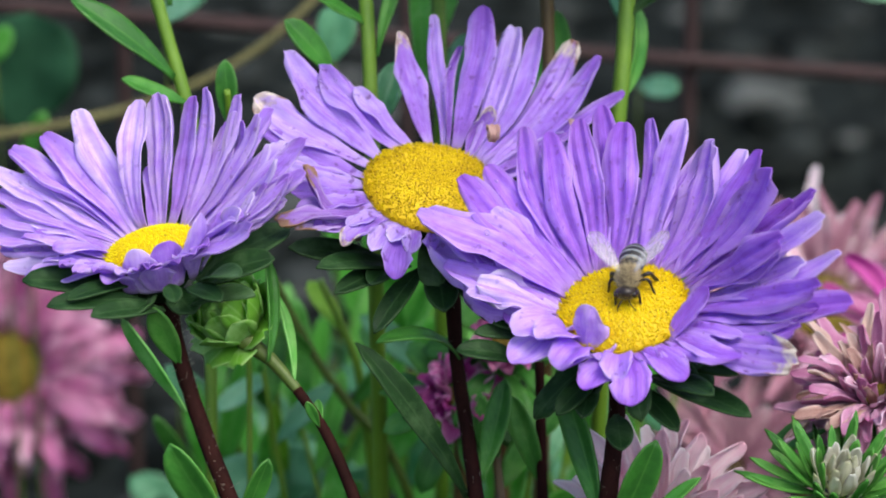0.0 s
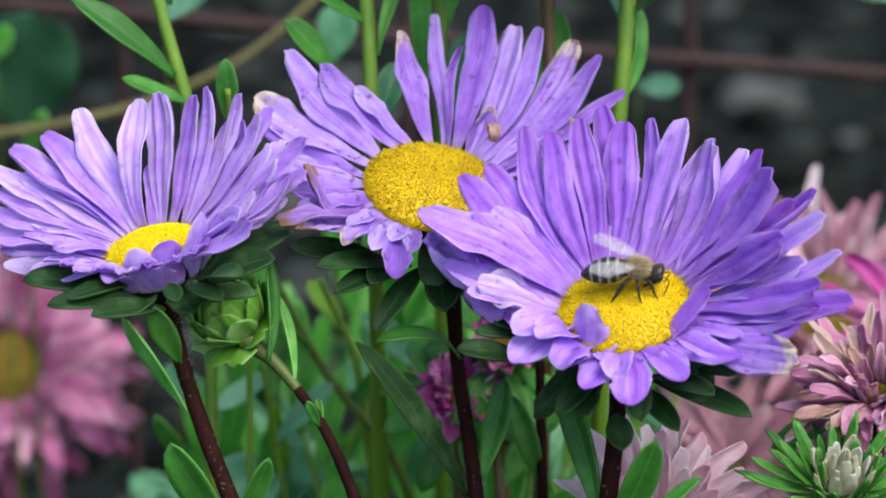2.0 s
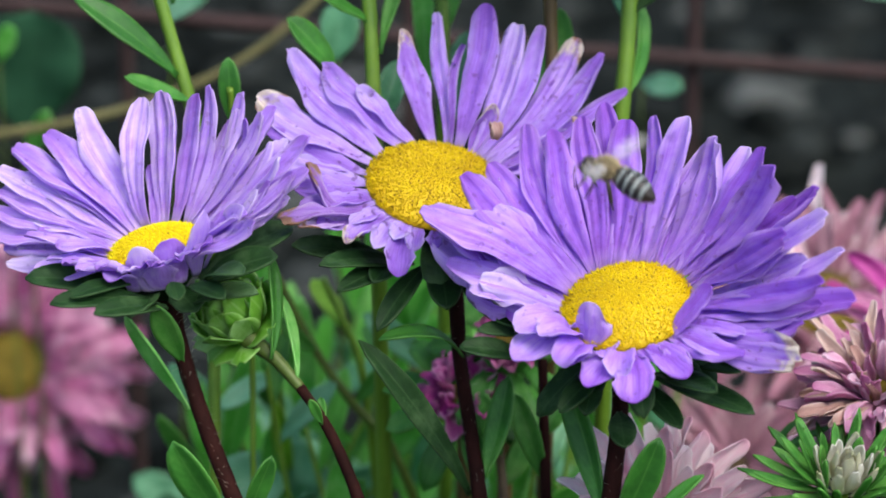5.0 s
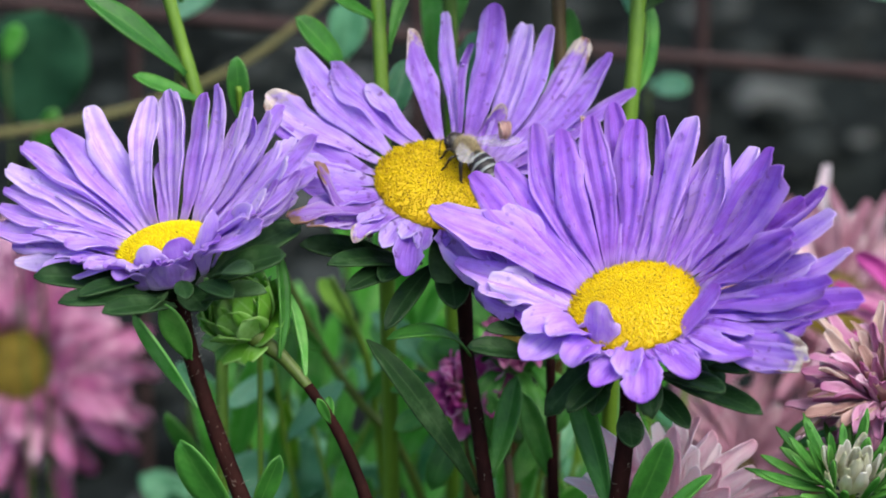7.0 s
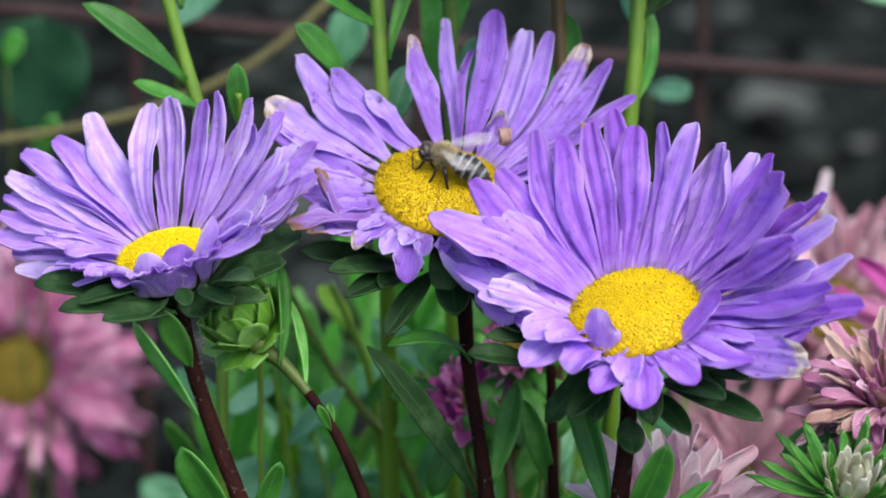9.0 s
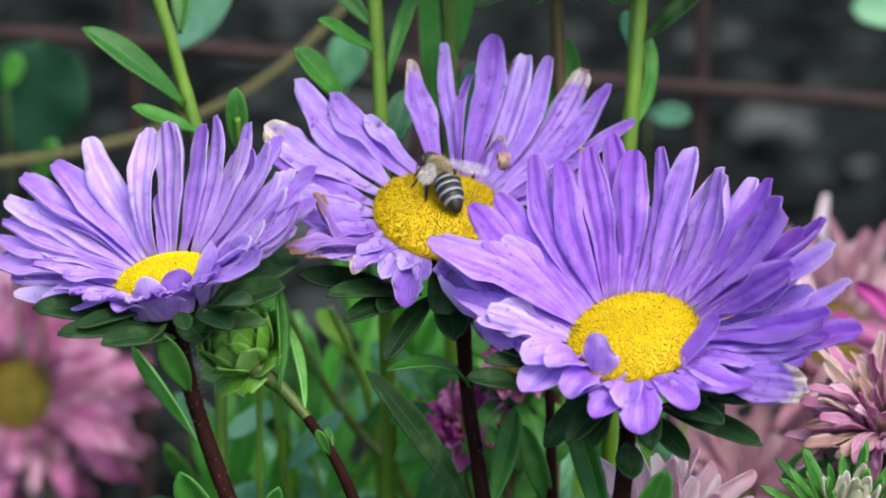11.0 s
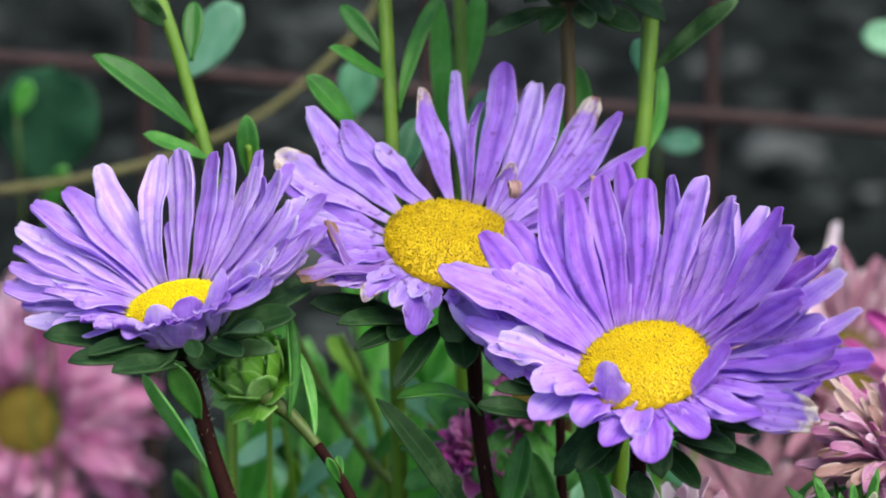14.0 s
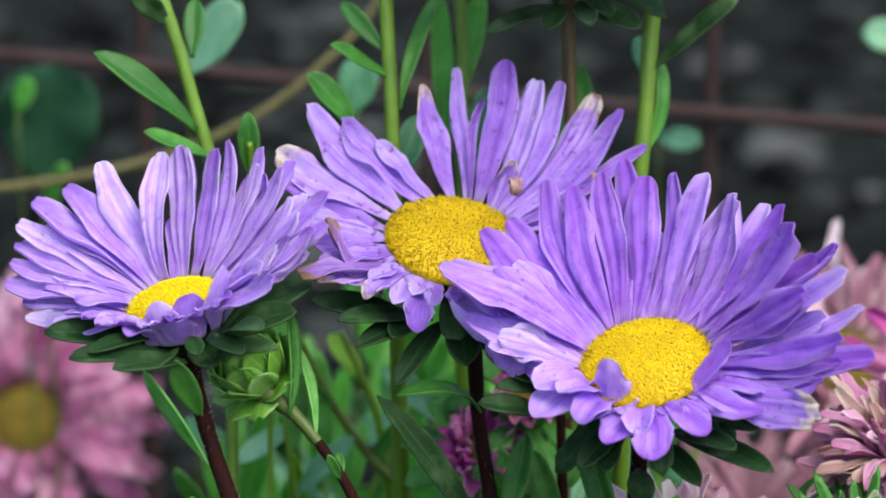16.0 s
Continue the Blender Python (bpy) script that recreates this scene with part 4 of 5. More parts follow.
bud_shoot = shoot("tall maroon stem, green above, carrying a leafy bud", [(-0.0269, 0.0080, 0.2265), (-0.0228, 0.0042, 0.2219), (-0.0191, -0.0001, 0.2159), (-0.0149, -0.0060, 0.2055), (-0.012, 0.03, 0.09), (-0.01, 0.03, 0)], [1.0, 1.0, 1.1, 1.2, 1.6, 2], STEM_MAROON,
    [((-0.0227, 0.0029, 0.2213), (-0.0249, 0.0017, 0.2267), 1.9, GREEN, FRONT), ((-0.0226, 0.0029, 0.2212), (-0.0232, 0.0074, 0.2248), 1.9, GREEN, FRONT), ((-0.0323, 0.0098, 0.2314), (-0.0330, 0.0203, 0.2487), 3.0, GREEN, (0.7, -0.7, 0.1)), ((-0.0275, 0.0084, 0.2275), (-0.0312, 0.0197, 0.2411), 2.4, GREEN_BRIGHT, (0.7, -0.7, 0.1))], 36)
shoot("dark maroon stem standing among leaves", [(0.0186, 0.0339, 0.2217), (0.0189, 0.0294, 0.2094), (0.0191, 0.0202, 0.1898), (0.015, 0.05, 0.09), (0.015, 0.05, 0)], [0.9, 1.0, 1.1, 1.6, 2], STEM_MAROON,
    [((0.0190, 0.0257, 0.1991), (0.0131, 0.0280, 0.2171), 4.5, GREEN, FRONT), ((0.0187, 0.0305, 0.2065), (0.0238, 0.0376, 0.2142), 4.5, GREEN, FRONT)], 37)
shoot("thin reddish stem among leaves", [(0.0094, 0.0468, 0.2104), (0.0105, 0.0426, 0.1988), (0.0118, 0.0347, 0.1829), (0.005, 0.07, 0.09), (0.005, 0.07, 0)], [0.8, 0.9, 1.0, 1.4, 1.8], STEM_BROWN,
    [((0.0107, 0.0419, 0.1967), (0.0068, 0.0428, 0.2109), 5, GREEN, FRONT), ((0.0112, 0.0400, 0.1915), (0.0175, 0.0460, 0.2023), 5, GREEN, FRONT)], 38)

add_stem(bud_shoot, rng, [(-0.0372, 0.0149, 0.2339), (-0.0318, 0.0117, 0.2309), (-0.0266, 0.0079, 0.2262)], [2.0, 1.3, 1.0], STEM_BUD)

# undergrowth: more shoots of the same bed
rng = random.Random(77)
for k in range(54):
    away = rng.uniform(0.07, 0.26)
    x0 = rng.uniform(-0.047, 0.046) * (1 + 1.5 * away)
    # Lighter greens mid-bed make up in colour for light the heads block.
    greens = (GREEN, GREEN_BRIGHT, GREEN_BRIGHT, PALE_GREEN, GREEN_BLUE) if -0.03 < x0 < 0.028 else (GREEN, GREEN, GREEN_BRIGHT, GREEN_BLUE)
    top = 0.240 - 0.34 * away - rng.uniform(0.0, 0.06)
    pts = [(x0, away, top)]
    lean, tilt = rng.uniform(-0.02, 0.02), rng.uniform(-0.01, 0.01)
    for i in range(1, 6):
        pts.append((x0 + lean * i, away + tilt * i, top * (1 - i / 5)))
    leaves = []
    for i in range(8):
        q = 0.01 + i * 0.013 + rng.uniform(-0.004, 0.004)
        f = q / top * 5
        b = Vector((x0 + lean * f, away + tilt * f, top - q))
        w = rng.uniform(0, 6.28)
        t = b + Vector((math.cos(w) * 0.018, math.sin(w) * 0.014, rng.uniform(0.010, 0.028))) * rng.uniform(0.6, 1.0)
        leaves.append((b, t, rng.uniform(3.5, 6.5), rng.choice(greens), (rng.uniform(-0.5, 0.5), -0.8, 0.4)))
    leaves.append((Vector(pts[0]) - Vector((0, 0, 0.004)), Vector(pts[0]) + Vector((rng.uniform(-0.01, 0.01), 0, 0.028)), 6, GREEN_BRIGHT, FRONT))
    shoot("leafy green aster shoot in the flower bed", pts, [0.5, 0.6, 0.65, 0.75, 0.9, 1.0], STEM_GREEN, leaves, 100 + k, "undergrowth shoots")


shoot("slanting olive green stem in the undergrowth", [(-0.0360, 0.09, 0.2188), (-0.0273, 0.09, 0.2003), (-0.0196, 0.09, 0.1886), (-0.0118, 0.09, 0.1788), (0.002, 0.10, 0.12), (0.004, 0.10, 0)], [0.8, 0.9, 1.0, 1.0, 1.2, 1.4], STEM_BUD,
    [((-0.0273, 0.09, 0.2003), (-0.0340, 0.085, 0.2085), 3.0, GREEN, FRONT), ((-0.0196, 0.09, 0.1886), (-0.0120, 0.088, 0.1990), 3.6, GREEN, FRONT)], 91)
shoot("thin yellow-green stem in the undergrowth", [(-0.0259, 0.09, 0.2175), (-0.0207, 0.09, 0.2054), (-0.0183, 0.09, 0.1984), (-0.012, 0.10, 0.11), (-0.012, 0.10, 0)], [0.7, 0.8, 0.9, 1.1, 1.3], STEM_GREEN,
    [((-0.0207, 0.09, 0.2054), (-0.0287, 0.10, 0.2132), 4.5, LIME, (0, -0.6, 0.8)), ((-0.0353, 0.09, 0.2048), (-0.0374, 0.09, 0.2163), 2.6, LIME, FRONT)], 92)
shoot("low weed with pale soft leaves", [(-0.0363, 0.10, 0.1923), (-0.034, 0.105, 0.15), (-0.033, 0.11, 0)], [0.6, 0.8, 1.0], STEM_GREEN,
    [((-0.0363, 0.10, 0.1923), (-0.0482, 0.09, 0.1877), 5.0, PALE_GREEN, (0.2, -0.5, 0.8)), ((-0.0345, 0.102, 0.17), (-0.0505, 0.09, 0.1641), 15, GREEN_BLUE, (0, -0.7, 0.6)), ((-0.0340, 0.104, 0.16), (-0.0312, 0.10, 0.1755), 13, PALE_GREEN, (0, -0.7, 0.6)), ((-0.0345, 0.104, 0.165), (-0.0365, 0.09, 0.1899), 4, LIME, FRONT)], 93)
rng = random.Random(78)
for k in range(16):
    away = rng.uniform(0.12, 0.22)
    x0 = rng.uniform(-0.075, 0.045)
    top = 0.205 - 0.34 * away - rng.uniform(0.0, 0.055)
    leaves = []
    for i in range(5):
        b = Vector((x0, away, top - 0.009 * i))
        w = rng.uniform(0, 6.28)
        leaves.append((b, b + Vector((math.cos(w) * 0.026, math.sin(w) * 0.012, rng.uniform(-0.004, 0.018))), rng.uniform(8, 13), rng.choice((PALE_GREEN, GREEN_BLUE, GREEN_BLUE)), (rng.uniform(-0.4, 0.4), -0.6, 0.7)))
    shoot("low weed with broad soft green leaves", [(x0, away, top), (x0 + 0.003, away, top * 0.5), (x0, away, 0)], [0.6, 0.8, 1.0], STEM_GREEN, leaves, 300 + k, "broad-leaved weeds")


def leafy_bud(label, centre, axis, size, count, material, inner, seed, open_up=0.9, stem=1, reach=1.0, broad=1.0):
    """A closed head wrapped in leafy bracts."""
    rng = random.Random(seed)
    c = Vector(centre)
    plant = thing("aster_bud", (c.x, c.y, 0), label, "flower bud")
    q = Vector(axis).normalized().to_track_quat("Z", "Y").to_matrix().to_4x4()
    head = Matrix.Translation(c) @ q
    if stem:
        add_stem(plant, rng, [c, c - Vector(axis).normalized() * size * 1.6, (c.x + 0.006, c.y + 0.004, c.z * 0.5), (c.x, c.y, 0)], [1.6, 1.2, 1.5, 2], STEM_GREEN)
    for i in range(26):
        az = i * 137.5
        lift = 50 + 38 * (1 - i / 26)
        me = petal_mesh(rng, size * rng.uniform(0.75, 1.0), size * 0.28, lift, -60, cup=0.3, nu=8, nv=5)
        part("petal", me, inner, plant, "", head @ pose(0, 0, 0, 0, 0, az) @ pose(size * 0.25 * i / 26, 0, 0))
    for i in range(count):
        az = i * 137.5 + rng.uniform(-12, 12)
        lift = 75 - 85 * (i / count) * open_up + rng.uniform(-8, 8)
        length = reach * size * rng.uniform(0.9, 1.4) * (0.6 + 0.6 * i / count)
        base = Vector((size * 0.35, 0, -size * 0.1 * i / count))
        tip = base + Vector((math.cos(radians(lift)), 0, math.sin(radians(lift)))) * length
        me = leaf_mesh(rng, base, tip, size * broad * rng.uniform(0.20, 0.30), (-math.sin(radians(lift)), 0, math.cos(radians(lift))), -0.05, 0.35, 0.6, 0.12 if broad > 2 else 0.0, nu=9, nv=5)
        part("bract", me, material, plant, "", head @ pose(0, 0, 0, 0, 0, az))
    return plant


def ball_bract(rng, radius, low, high, half, flare, nu=9, nv=7):
    """A broad bract that hugs a ball round the z axis, from the polar angle low up to high, in degrees."""
    rows, normals, uvs = [], [], []
    wob = rng.uniform(0, 6.28)
    for i in range(nu):
        u = i / (nu - 1)
        th = radians(low + (high - low) * u)
        wide = radians(half) * (0.45 + 0.55 * math.sin(math.pi * min(1.0, u / 0.55) / 2)) * math.sqrt(max(0.02, 1 - max(0.0, (u - 0.5) / 0.5) ** 2.2))
        row, nrm = [], []
        for j in range(nv):
            c = 2 * j / (nv - 1) - 1
            az = c * wide / max(0.45, math.sin(th))
            n = Vector((math.sin(th) * math.cos(az), math.sin(th) * math.sin(az), math.cos(th)))
            r = radius * (1 + flare * u ** 3 + 0.07 * c * c * (0.3 + u) - 0.05 * (1 - abs(c)) * u + 0.02 * math.sin(9 * u + 3 * c + wob))
            row.append(n * r)
            nrm.append(n)
            uvs.append((0.5 + 0.5 * c, u))
        rows.append(row)
        normals.append(nrm)
    return shell("bract", rows, normals, 0.0004, uvs)


def closed_bud(label, centre, axis, size, seed):
    rng = random.Random(seed)
    c = Vector(centre)
    plant = thing("aster_bud", (c.x, c.y, 0), label, "flower bud")
    head = Matrix.Translation(c) @ Vector(axis).normalized().to_track_quat("Z", "Y").to_matrix().to_4x4()
    part("core", ball_bract(rng, size * 0.84, 175, 2, 172, 0.0, 14, 24), BUD_GREEN, plant, "", head)
    for ring, (count, low, high, half, flare, grow) in enumerate(((5, 80, 4, 52, 0.02, 0.88), (7, 105, 24, 42, 0.08, 0.95), (8, 130, 45, 36, 0.16, 1.02), (9, 150, 72, 32, 0.24, 1.09), (8, 166, 104, 34, 0.42, 1.14))):
        for i in range(count):
            me = ball_bract(rng, size * grow * rng.uniform(0.97, 1.04), low, high + rng.uniform(-9, 9), half * rng.uniform(0.85, 1.1), flare * rng.uniform(0.6, 1.6))
            part("bract", me, BUD_GREEN, plant, "", head @ pose(0, 0, 0, 0, 0, 360 * (i + 0.5 * (ring % 2) + rng.uniform(-0.15, 0.15)) / count))
    return plant


closed_bud("light green leafy aster bud, still closed", (-0.0404, 0.0170, 0.2386), (-0.45, -0.40, 0.70), 0.0057, 41)
leafy_bud("opening aster bud with cream petals in spiky green bracts", (0.0719, -0.0075, 0.2132), (0.1, -0.35, 0.9), 0.0100, 60, GREEN, CREAM, 42, 1.1, 1, 1.25, 0.74)


# ---- pink and magenta asters, further back ----
def double_aster(label, centre, axis, size, rings, material, second, seed, radius=0.006, group="pink asters", disc=OCHRE, droop=0.0, stem=None, ragged=0.25, crumple=0.0, slim=1.0):
    rng = random.Random(seed)
    c = Vector(centre)
    foot = stem or (c.x, c.y + 0.01, 0)
    plant = thing("pink_aster", foot, label, "flower", group)
    head = Matrix.Translation(c) @ Vector(axis).normalized().to_track_quat("Z", "Y").to_matrix().to_4x4()
    down = head @ Vector((0, 0, -0.02))
    add_stem(plant, rng, [head @ Vector((0, 0, -0.004)), down, ((down.x + foot[0]) / 2, (down.y + foot[1]) / 2, down.z * 0.5), foot], [2.0, 1.5, 1.6, 2.0], STEM_BROWN)
    add_calyx(plant, rng, head, max(radius, 0.006), GREEN)
    add_disc(plant, rng, head, radius, radius * 0.35, 160, disc, disc)
    for count, lift, length in rings:
        for i in range(count):
            row = (360 * (i + rng.uniform(-0.35, 0.35)) / count, lift - droop + rng.uniform(-14, 14), length * size * rng.uniform(1 - ragged, 1.1), rng.uniform(-30, 60), rng.uniform(4.0, 6.0) * slim)
            add_petal(plant, rng, head, radius, row, second if rng.random() < 0.3 else material, cup=rng.uniform(0.25, 0.5), twist=rng.uniform(-50, 50), sway=rng.uniform(-0.08, 0.08), crumple=crumple, nu=12, nv=7)
    add_bracts(plant, rng, head, max(radius, 0.006), 9, 0.018, 0.006, 0.2, GREEN)
    return plant


double_aster("blurred pink aster with drooping petals and an ochre centre", (-0.1199, 0.2708, 0.1241), (0.10, -0.80, 0.35), 1.35, ((26, 55, 11), (34, 24, 19), (40, -4, 25), (40, -30, 27), (30, -55, 26)), PINK, ROSE, 51, 0.0098, crumple=0.24, slim=1.25, ragged=0.55, droop=8)
double_aster("soft pink aster behind a violet bloom", (0.0907, 0.1737, 0.1789), (0.05, -0.62, 0.75), 1.0, ((20, 40, 18), (26, 20, 25), (26, 0, 28), (22, -18, 28)), DUSTY, PALE_PINK, 52, 0.0085, slim=0.9, ragged=0.35, crumple=0.08)
# All petals dusty: the bloom's shade is put into their colour.
double_aster("dull mauve pink aster deep in the flower bed", (0.0679, 0.1449, 0.1500), (0.0, -0.6, 0.75), 0.9, ((18, 45, 17), (22, 20, 23), (22, 0, 25)), DUSTY, DUSTY, 58, 0.0025, slim=0.9, ragged=0.35, disc=STEM_BROWN)
double_aster("deep pink aster with few spreading petals", (0.1034, 0.0968, 0.2014), (-0.1, -0.5, 0.8), 1.0, ((12, 40, 20), (14, 10, 24)), PINK, MAGENTA, 57, 0.007)
double_aster("withering pink aster with cream curled petals", (0.0810, 0.0150, 0.2225), (-0.2, -0.45, 0.8), 1.0, ((24, 75, 11), (28, 50, 14), (34, 22, 18), (30, 0, 19)), ROSE, DRIED, 53, 0.003, ragged=0.4, crumple=0.14, slim=0.62)
double_aster("pale pink aster low in the flower bed", (0.0403, 0.0058, 0.1971), (0.05, -0.66, 0.7), 0.95, ((18, 62, 16), (24, 45, 19), (26, 25, 21)), PALE_PINK, PALE_PINK, 54, 0.006, slim=1.0, crumple=0.08)
double_aster("magenta aster half hidden by stems", (0.0036, 0.0483, 0.2086), (0.0, -0.6, 0.7), 0.42, ((14, 60, 15), (16, 30, 17), (16, 5, 17)), MAGENTA, PINK, 55, 0.003)
double_aster("small coral pink aster half hidden by petals", (0.0121, 0.0498, 0.2186), (0.0, -0.6, 0.7), 0.35, ((12, 60, 15), (14, 30, 17)), PINK, MAGENTA, 56, 0.003)


# violet aster above, of which the green underside shows
def upper_aster():
    rng = random.Random(61)
    c = Vector((0.0198, 0.0703, 0.3040))
    head = Matrix.Translation(c) @ pose(0, 0, 0, 12, 4, 0)
    plant = thing("aster_plant", (c.x, c.y + 0.01, 0), "violet aster on a tall brown-green stem, leafy underneath", "flower", "violet asters in bloom")
    add_stem(plant, rng, [c, (0.0201, 0.0678, 0.2913), (0.0206, 0.0652, 0.2783), (0.0209, 0.0602, 0.2589), (c.x, c.y + 0.012, 0.1), (c.x, c.y + 0.01, 0)], [2.2, 1.4, 1.3, 1.4, 1.8, 2.2], STEM_BROWN)
    add_calyx(plant, rng, head, 0.010)
    add_disc(plant, rng, head, 0.010, 0.003, 500)
    for i in range(34):
        add_petal(plant, rng, head, 0.010, (360 * i / 34 + rng.uniform(-4, 4), rng.uniform(14, 34), rng.uniform(22, 28), 15, rng.uniform(4.6, 6)), VIOLET, cup=0.26, twist=rng.uniform(-15, 15))
    add_bracts(plant, rng, head, 0.010, 10, 0.019, 0.0065, 0.0)
    for base, tip, width in (((0.0182, 0.0629, 0.2954), (0.0039, 0.0513, 0.2929), 3.6), ((0.0192, 0.0609, 0.2959), (0.0151, 0.0496, 0.2941), 4.4), ((0.0219, 0.0611, 0.2964), (0.0237, 0.0499, 0.2949), 4.6), ((0.0225, 0.0629, 0.2954), (0.0337, 0.0556, 0.2929), 5.4)):
        add_leaf(plant, rng, base, tip, width, GREEN_DARK, face=(0, -0.6, 0.8), bend=0.06).name = "bract"


upper_aster()


# ---- fence mesh, stalks and far leaves ----
def fence():
    rng = random.Random(71)
    origin = Vector((0.0674, 0.3096, 0.2013))
    mesh = thing("fence_panel", (origin.x, origin.y, 0), "rusty welded wire fence panel behind the flowers", "fence")
    for k in range(-5, 5):
        x = origin.x + k * 0.0785
        pts = [(x, origin.y, -0.02), (x + 0.001, origin.y, 0.25), (x, origin.y, 0.4), (x, origin.y, 0.6)]
        part("upright_rod", tube_mesh("upright_rod", pts, [0.0021] * 4, 8, 6, rng=rng), RUST, mesh, "", Matrix())
    for k in range(-3, 3):
        z = origin.z + k * 0.17
        if z < 0.03:
            continue
        pts = [(origin.x - 0.42, origin.y - 0.004, z + 0.0330), (origin.x - 0.18, origin.y - 0.004, z + 0.0150), (origin.x, origin.y - 0.004, z), (origin.x + 0.36, origin.y - 0.004, z - 0.0270)]
        part("cross_rod", tube_mesh("cross_rod", pts, [0.0022] * 4, 8, 6, rng=rng), RUST, mesh, "", Matrix())


fence()


def stalk(points, radii, label):
    rng = random.Random(72)
    ob = new("dry_stalk", tube_mesh("dry_stalk", points, [r / 1000 for r in radii], 8, 8, rng=rng))
    ob.data.materials.append(STRAW)
    tagged(ob, label, "stalk", "dry stalks")


stalk([(-0.1562, 0.2339, 0.1982), (-0.1130, 0.2355, 0.2025), (-0.0914, 0.2368, 0.2060), (-0.0726, 0.2386, 0.2110), (-0.0525, 0.2418, 0.2198), (-0.0352, 0.2465, 0.2327), (-0.0208, 0.2527, 0.2496), (0.02, 0.26, 0.43)], [1.3, 1.3, 1.2, 1.2, 1.1, 1.0, 0.9, 0.8], "dry straw-coloured stalk arching behind the flowers")


def far_leaf(base, tip, width, material, face=FRONT, **shape):
    rng = random.Random(int(1000 * abs(base[0])) + 3)
    plant = thing("weed", (base[0], base[1] + 0.01, 0), "small leafy weed growing by the fence", "plant", "weeds by the fence")
    add_stem(plant, rng, [base, (base[0], base[1] + 0.006, base[2] * 0.6), (base[0], base[1] + 0.01, 0)], [0.3, 0.4, 0.5], STEM_BUD)
    add_leaf(plant, rng, base, tip, width, material, face=face, blunt=0.75, **shape)
    return plant


far_leaf((-0.1099, 0.2545, 0.1961), (-0.1060, 0.2557, 0.2288), 27, TEAL, wave=0.05)
far_leaf((-0.1149, 0.2466, 0.2184), (-0.1110, 0.2449, 0.2282), 5, GREEN_BRIGHT)
far_leaf((-0.0630, 0.1585, 0.2540), (-0.0500, 0.1542, 0.2715), 12, PALE_GREEN, (0.2, -0.5, 0.8))
far_leaf((-0.0248, 0.1554, 0.2456), (-0.0236, 0.1598, 0.2576), 9, GREEN_BLUE)
far_leaf((0.0511, 0.2590, 0.2086), (0.0600, 0.2394, 0.2131), 6, PALE_GREEN)
far_leaf((0.1264, 0.2676, 0.2322), (0.1030, 0.2587, 0.2369), 9, PALE_GREEN)
far_leaf((-0.1099, 0.2519, 0.1891), (-0.1015, 0.2374, 0.2077), 5, GREEN_BRIGHT)


# ---- the honey bee ----
CHITIN = plain_material("black_chitin", (0.008, 0.006, 0.005), (0.035, 0.025, 0.018), 700, 0.35, 0.2, 0.0001)
EYE = plain_material("bee_eye", (0.006, 0.004, 0.003), (0.02, 0.014, 0.01), 900, 0.2)
FUZZ = plain_material("tan_fuzz", (0.30, 0.24, 0.12), (0.56, 0.47, 0.28), 900, 0.9)
PELT = plain_material("brown_pelt", (0.08, 0.062, 0.035), (0.22, 0.17, 0.095), 900, 0.9)


def band_material():
    m = Nodes("banded_abdomen")
    sep = m.node("ShaderNodeSeparateXYZ")
    m.link(m.coords("Generated"), sep.inputs[0])
    at = m.maths("ADD", sep.outputs[0], m.maths("MULTIPLY", m.maths("SUBTRACT", m.noise(1500, 2, m.coords()), 0.5), 0.25))
    colour = m.ramp(at, (0.03, (0.02, 0.018, 0.016)), (0.12, (0.25, 0.28, 0.27)), (0.32, (0.20, 0.23, 0.22)), (0.44, (0.010, 0.009, 0.008)))
    m.bump(m.noise(2500, 2, m.coords()), 0.4, 0.0002)
    return m.done(colour, 0.5)


def wing_material():
    m = Nodes("wing_membrane")
    clear = m.node("ShaderNodeBsdfTransparent")
    cells = m.node("ShaderNodeTexVoronoi", Scale=4.0)
    cells.feature = "DISTANCE_TO_EDGE"
    m.link(m.stretch(m.coords("UV"), 1.6, 1.0), cells.inputs["Vector"])
    vein = m.ramp(cells.outputs["Distance"], (0.0, (1, 1, 1)), (0.05, (0, 0, 0)))
    colour = m.mix(vein, (0.80, 0.79, 0.76), (0.10, 0.06, 0.03))
    m.done(colour, 0.25)
    mix = m.node("ShaderNodeMixShader")
    m.link(m.maths("ADD", m.maths("MULTIPLY", vein, 0.40), 0.11), mix.inputs[0])
    m.link(clear.outputs[0], mix.inputs[1])
    m.link(m.bsdf.outputs[0], mix.inputs[2])
    m.link(mix.outputs[0], m.out.inputs[0])
    return m.mat


BANDS, WING = band_material(), wing_material()


def lathe(name, profile, sides=18, squash=1.0, bow=0.0):
    """A body of revolution along x from (x, radius) pairs, in mm."""
    verts, faces = [], []
    for x, r in profile:
        for k in range(sides):
            w = 2 * math.pi * k / sides
            verts.append(Vector((x, r * math.cos(w), r * squash * math.sin(w) - bow * x * x)) / 1000)
    for i in range(len(profile) - 1):
        for k in range(sides):
            a, b = i * sides + k, i * sides + (k + 1) % sides
            faces.append((a, a + sides, b + sides, b))
    faces.append(tuple(range(sides)))
    faces.append(tuple(range((len(profile) - 1) * sides, len(profile) * sides))[::-1])
    return finish(name, verts, faces)


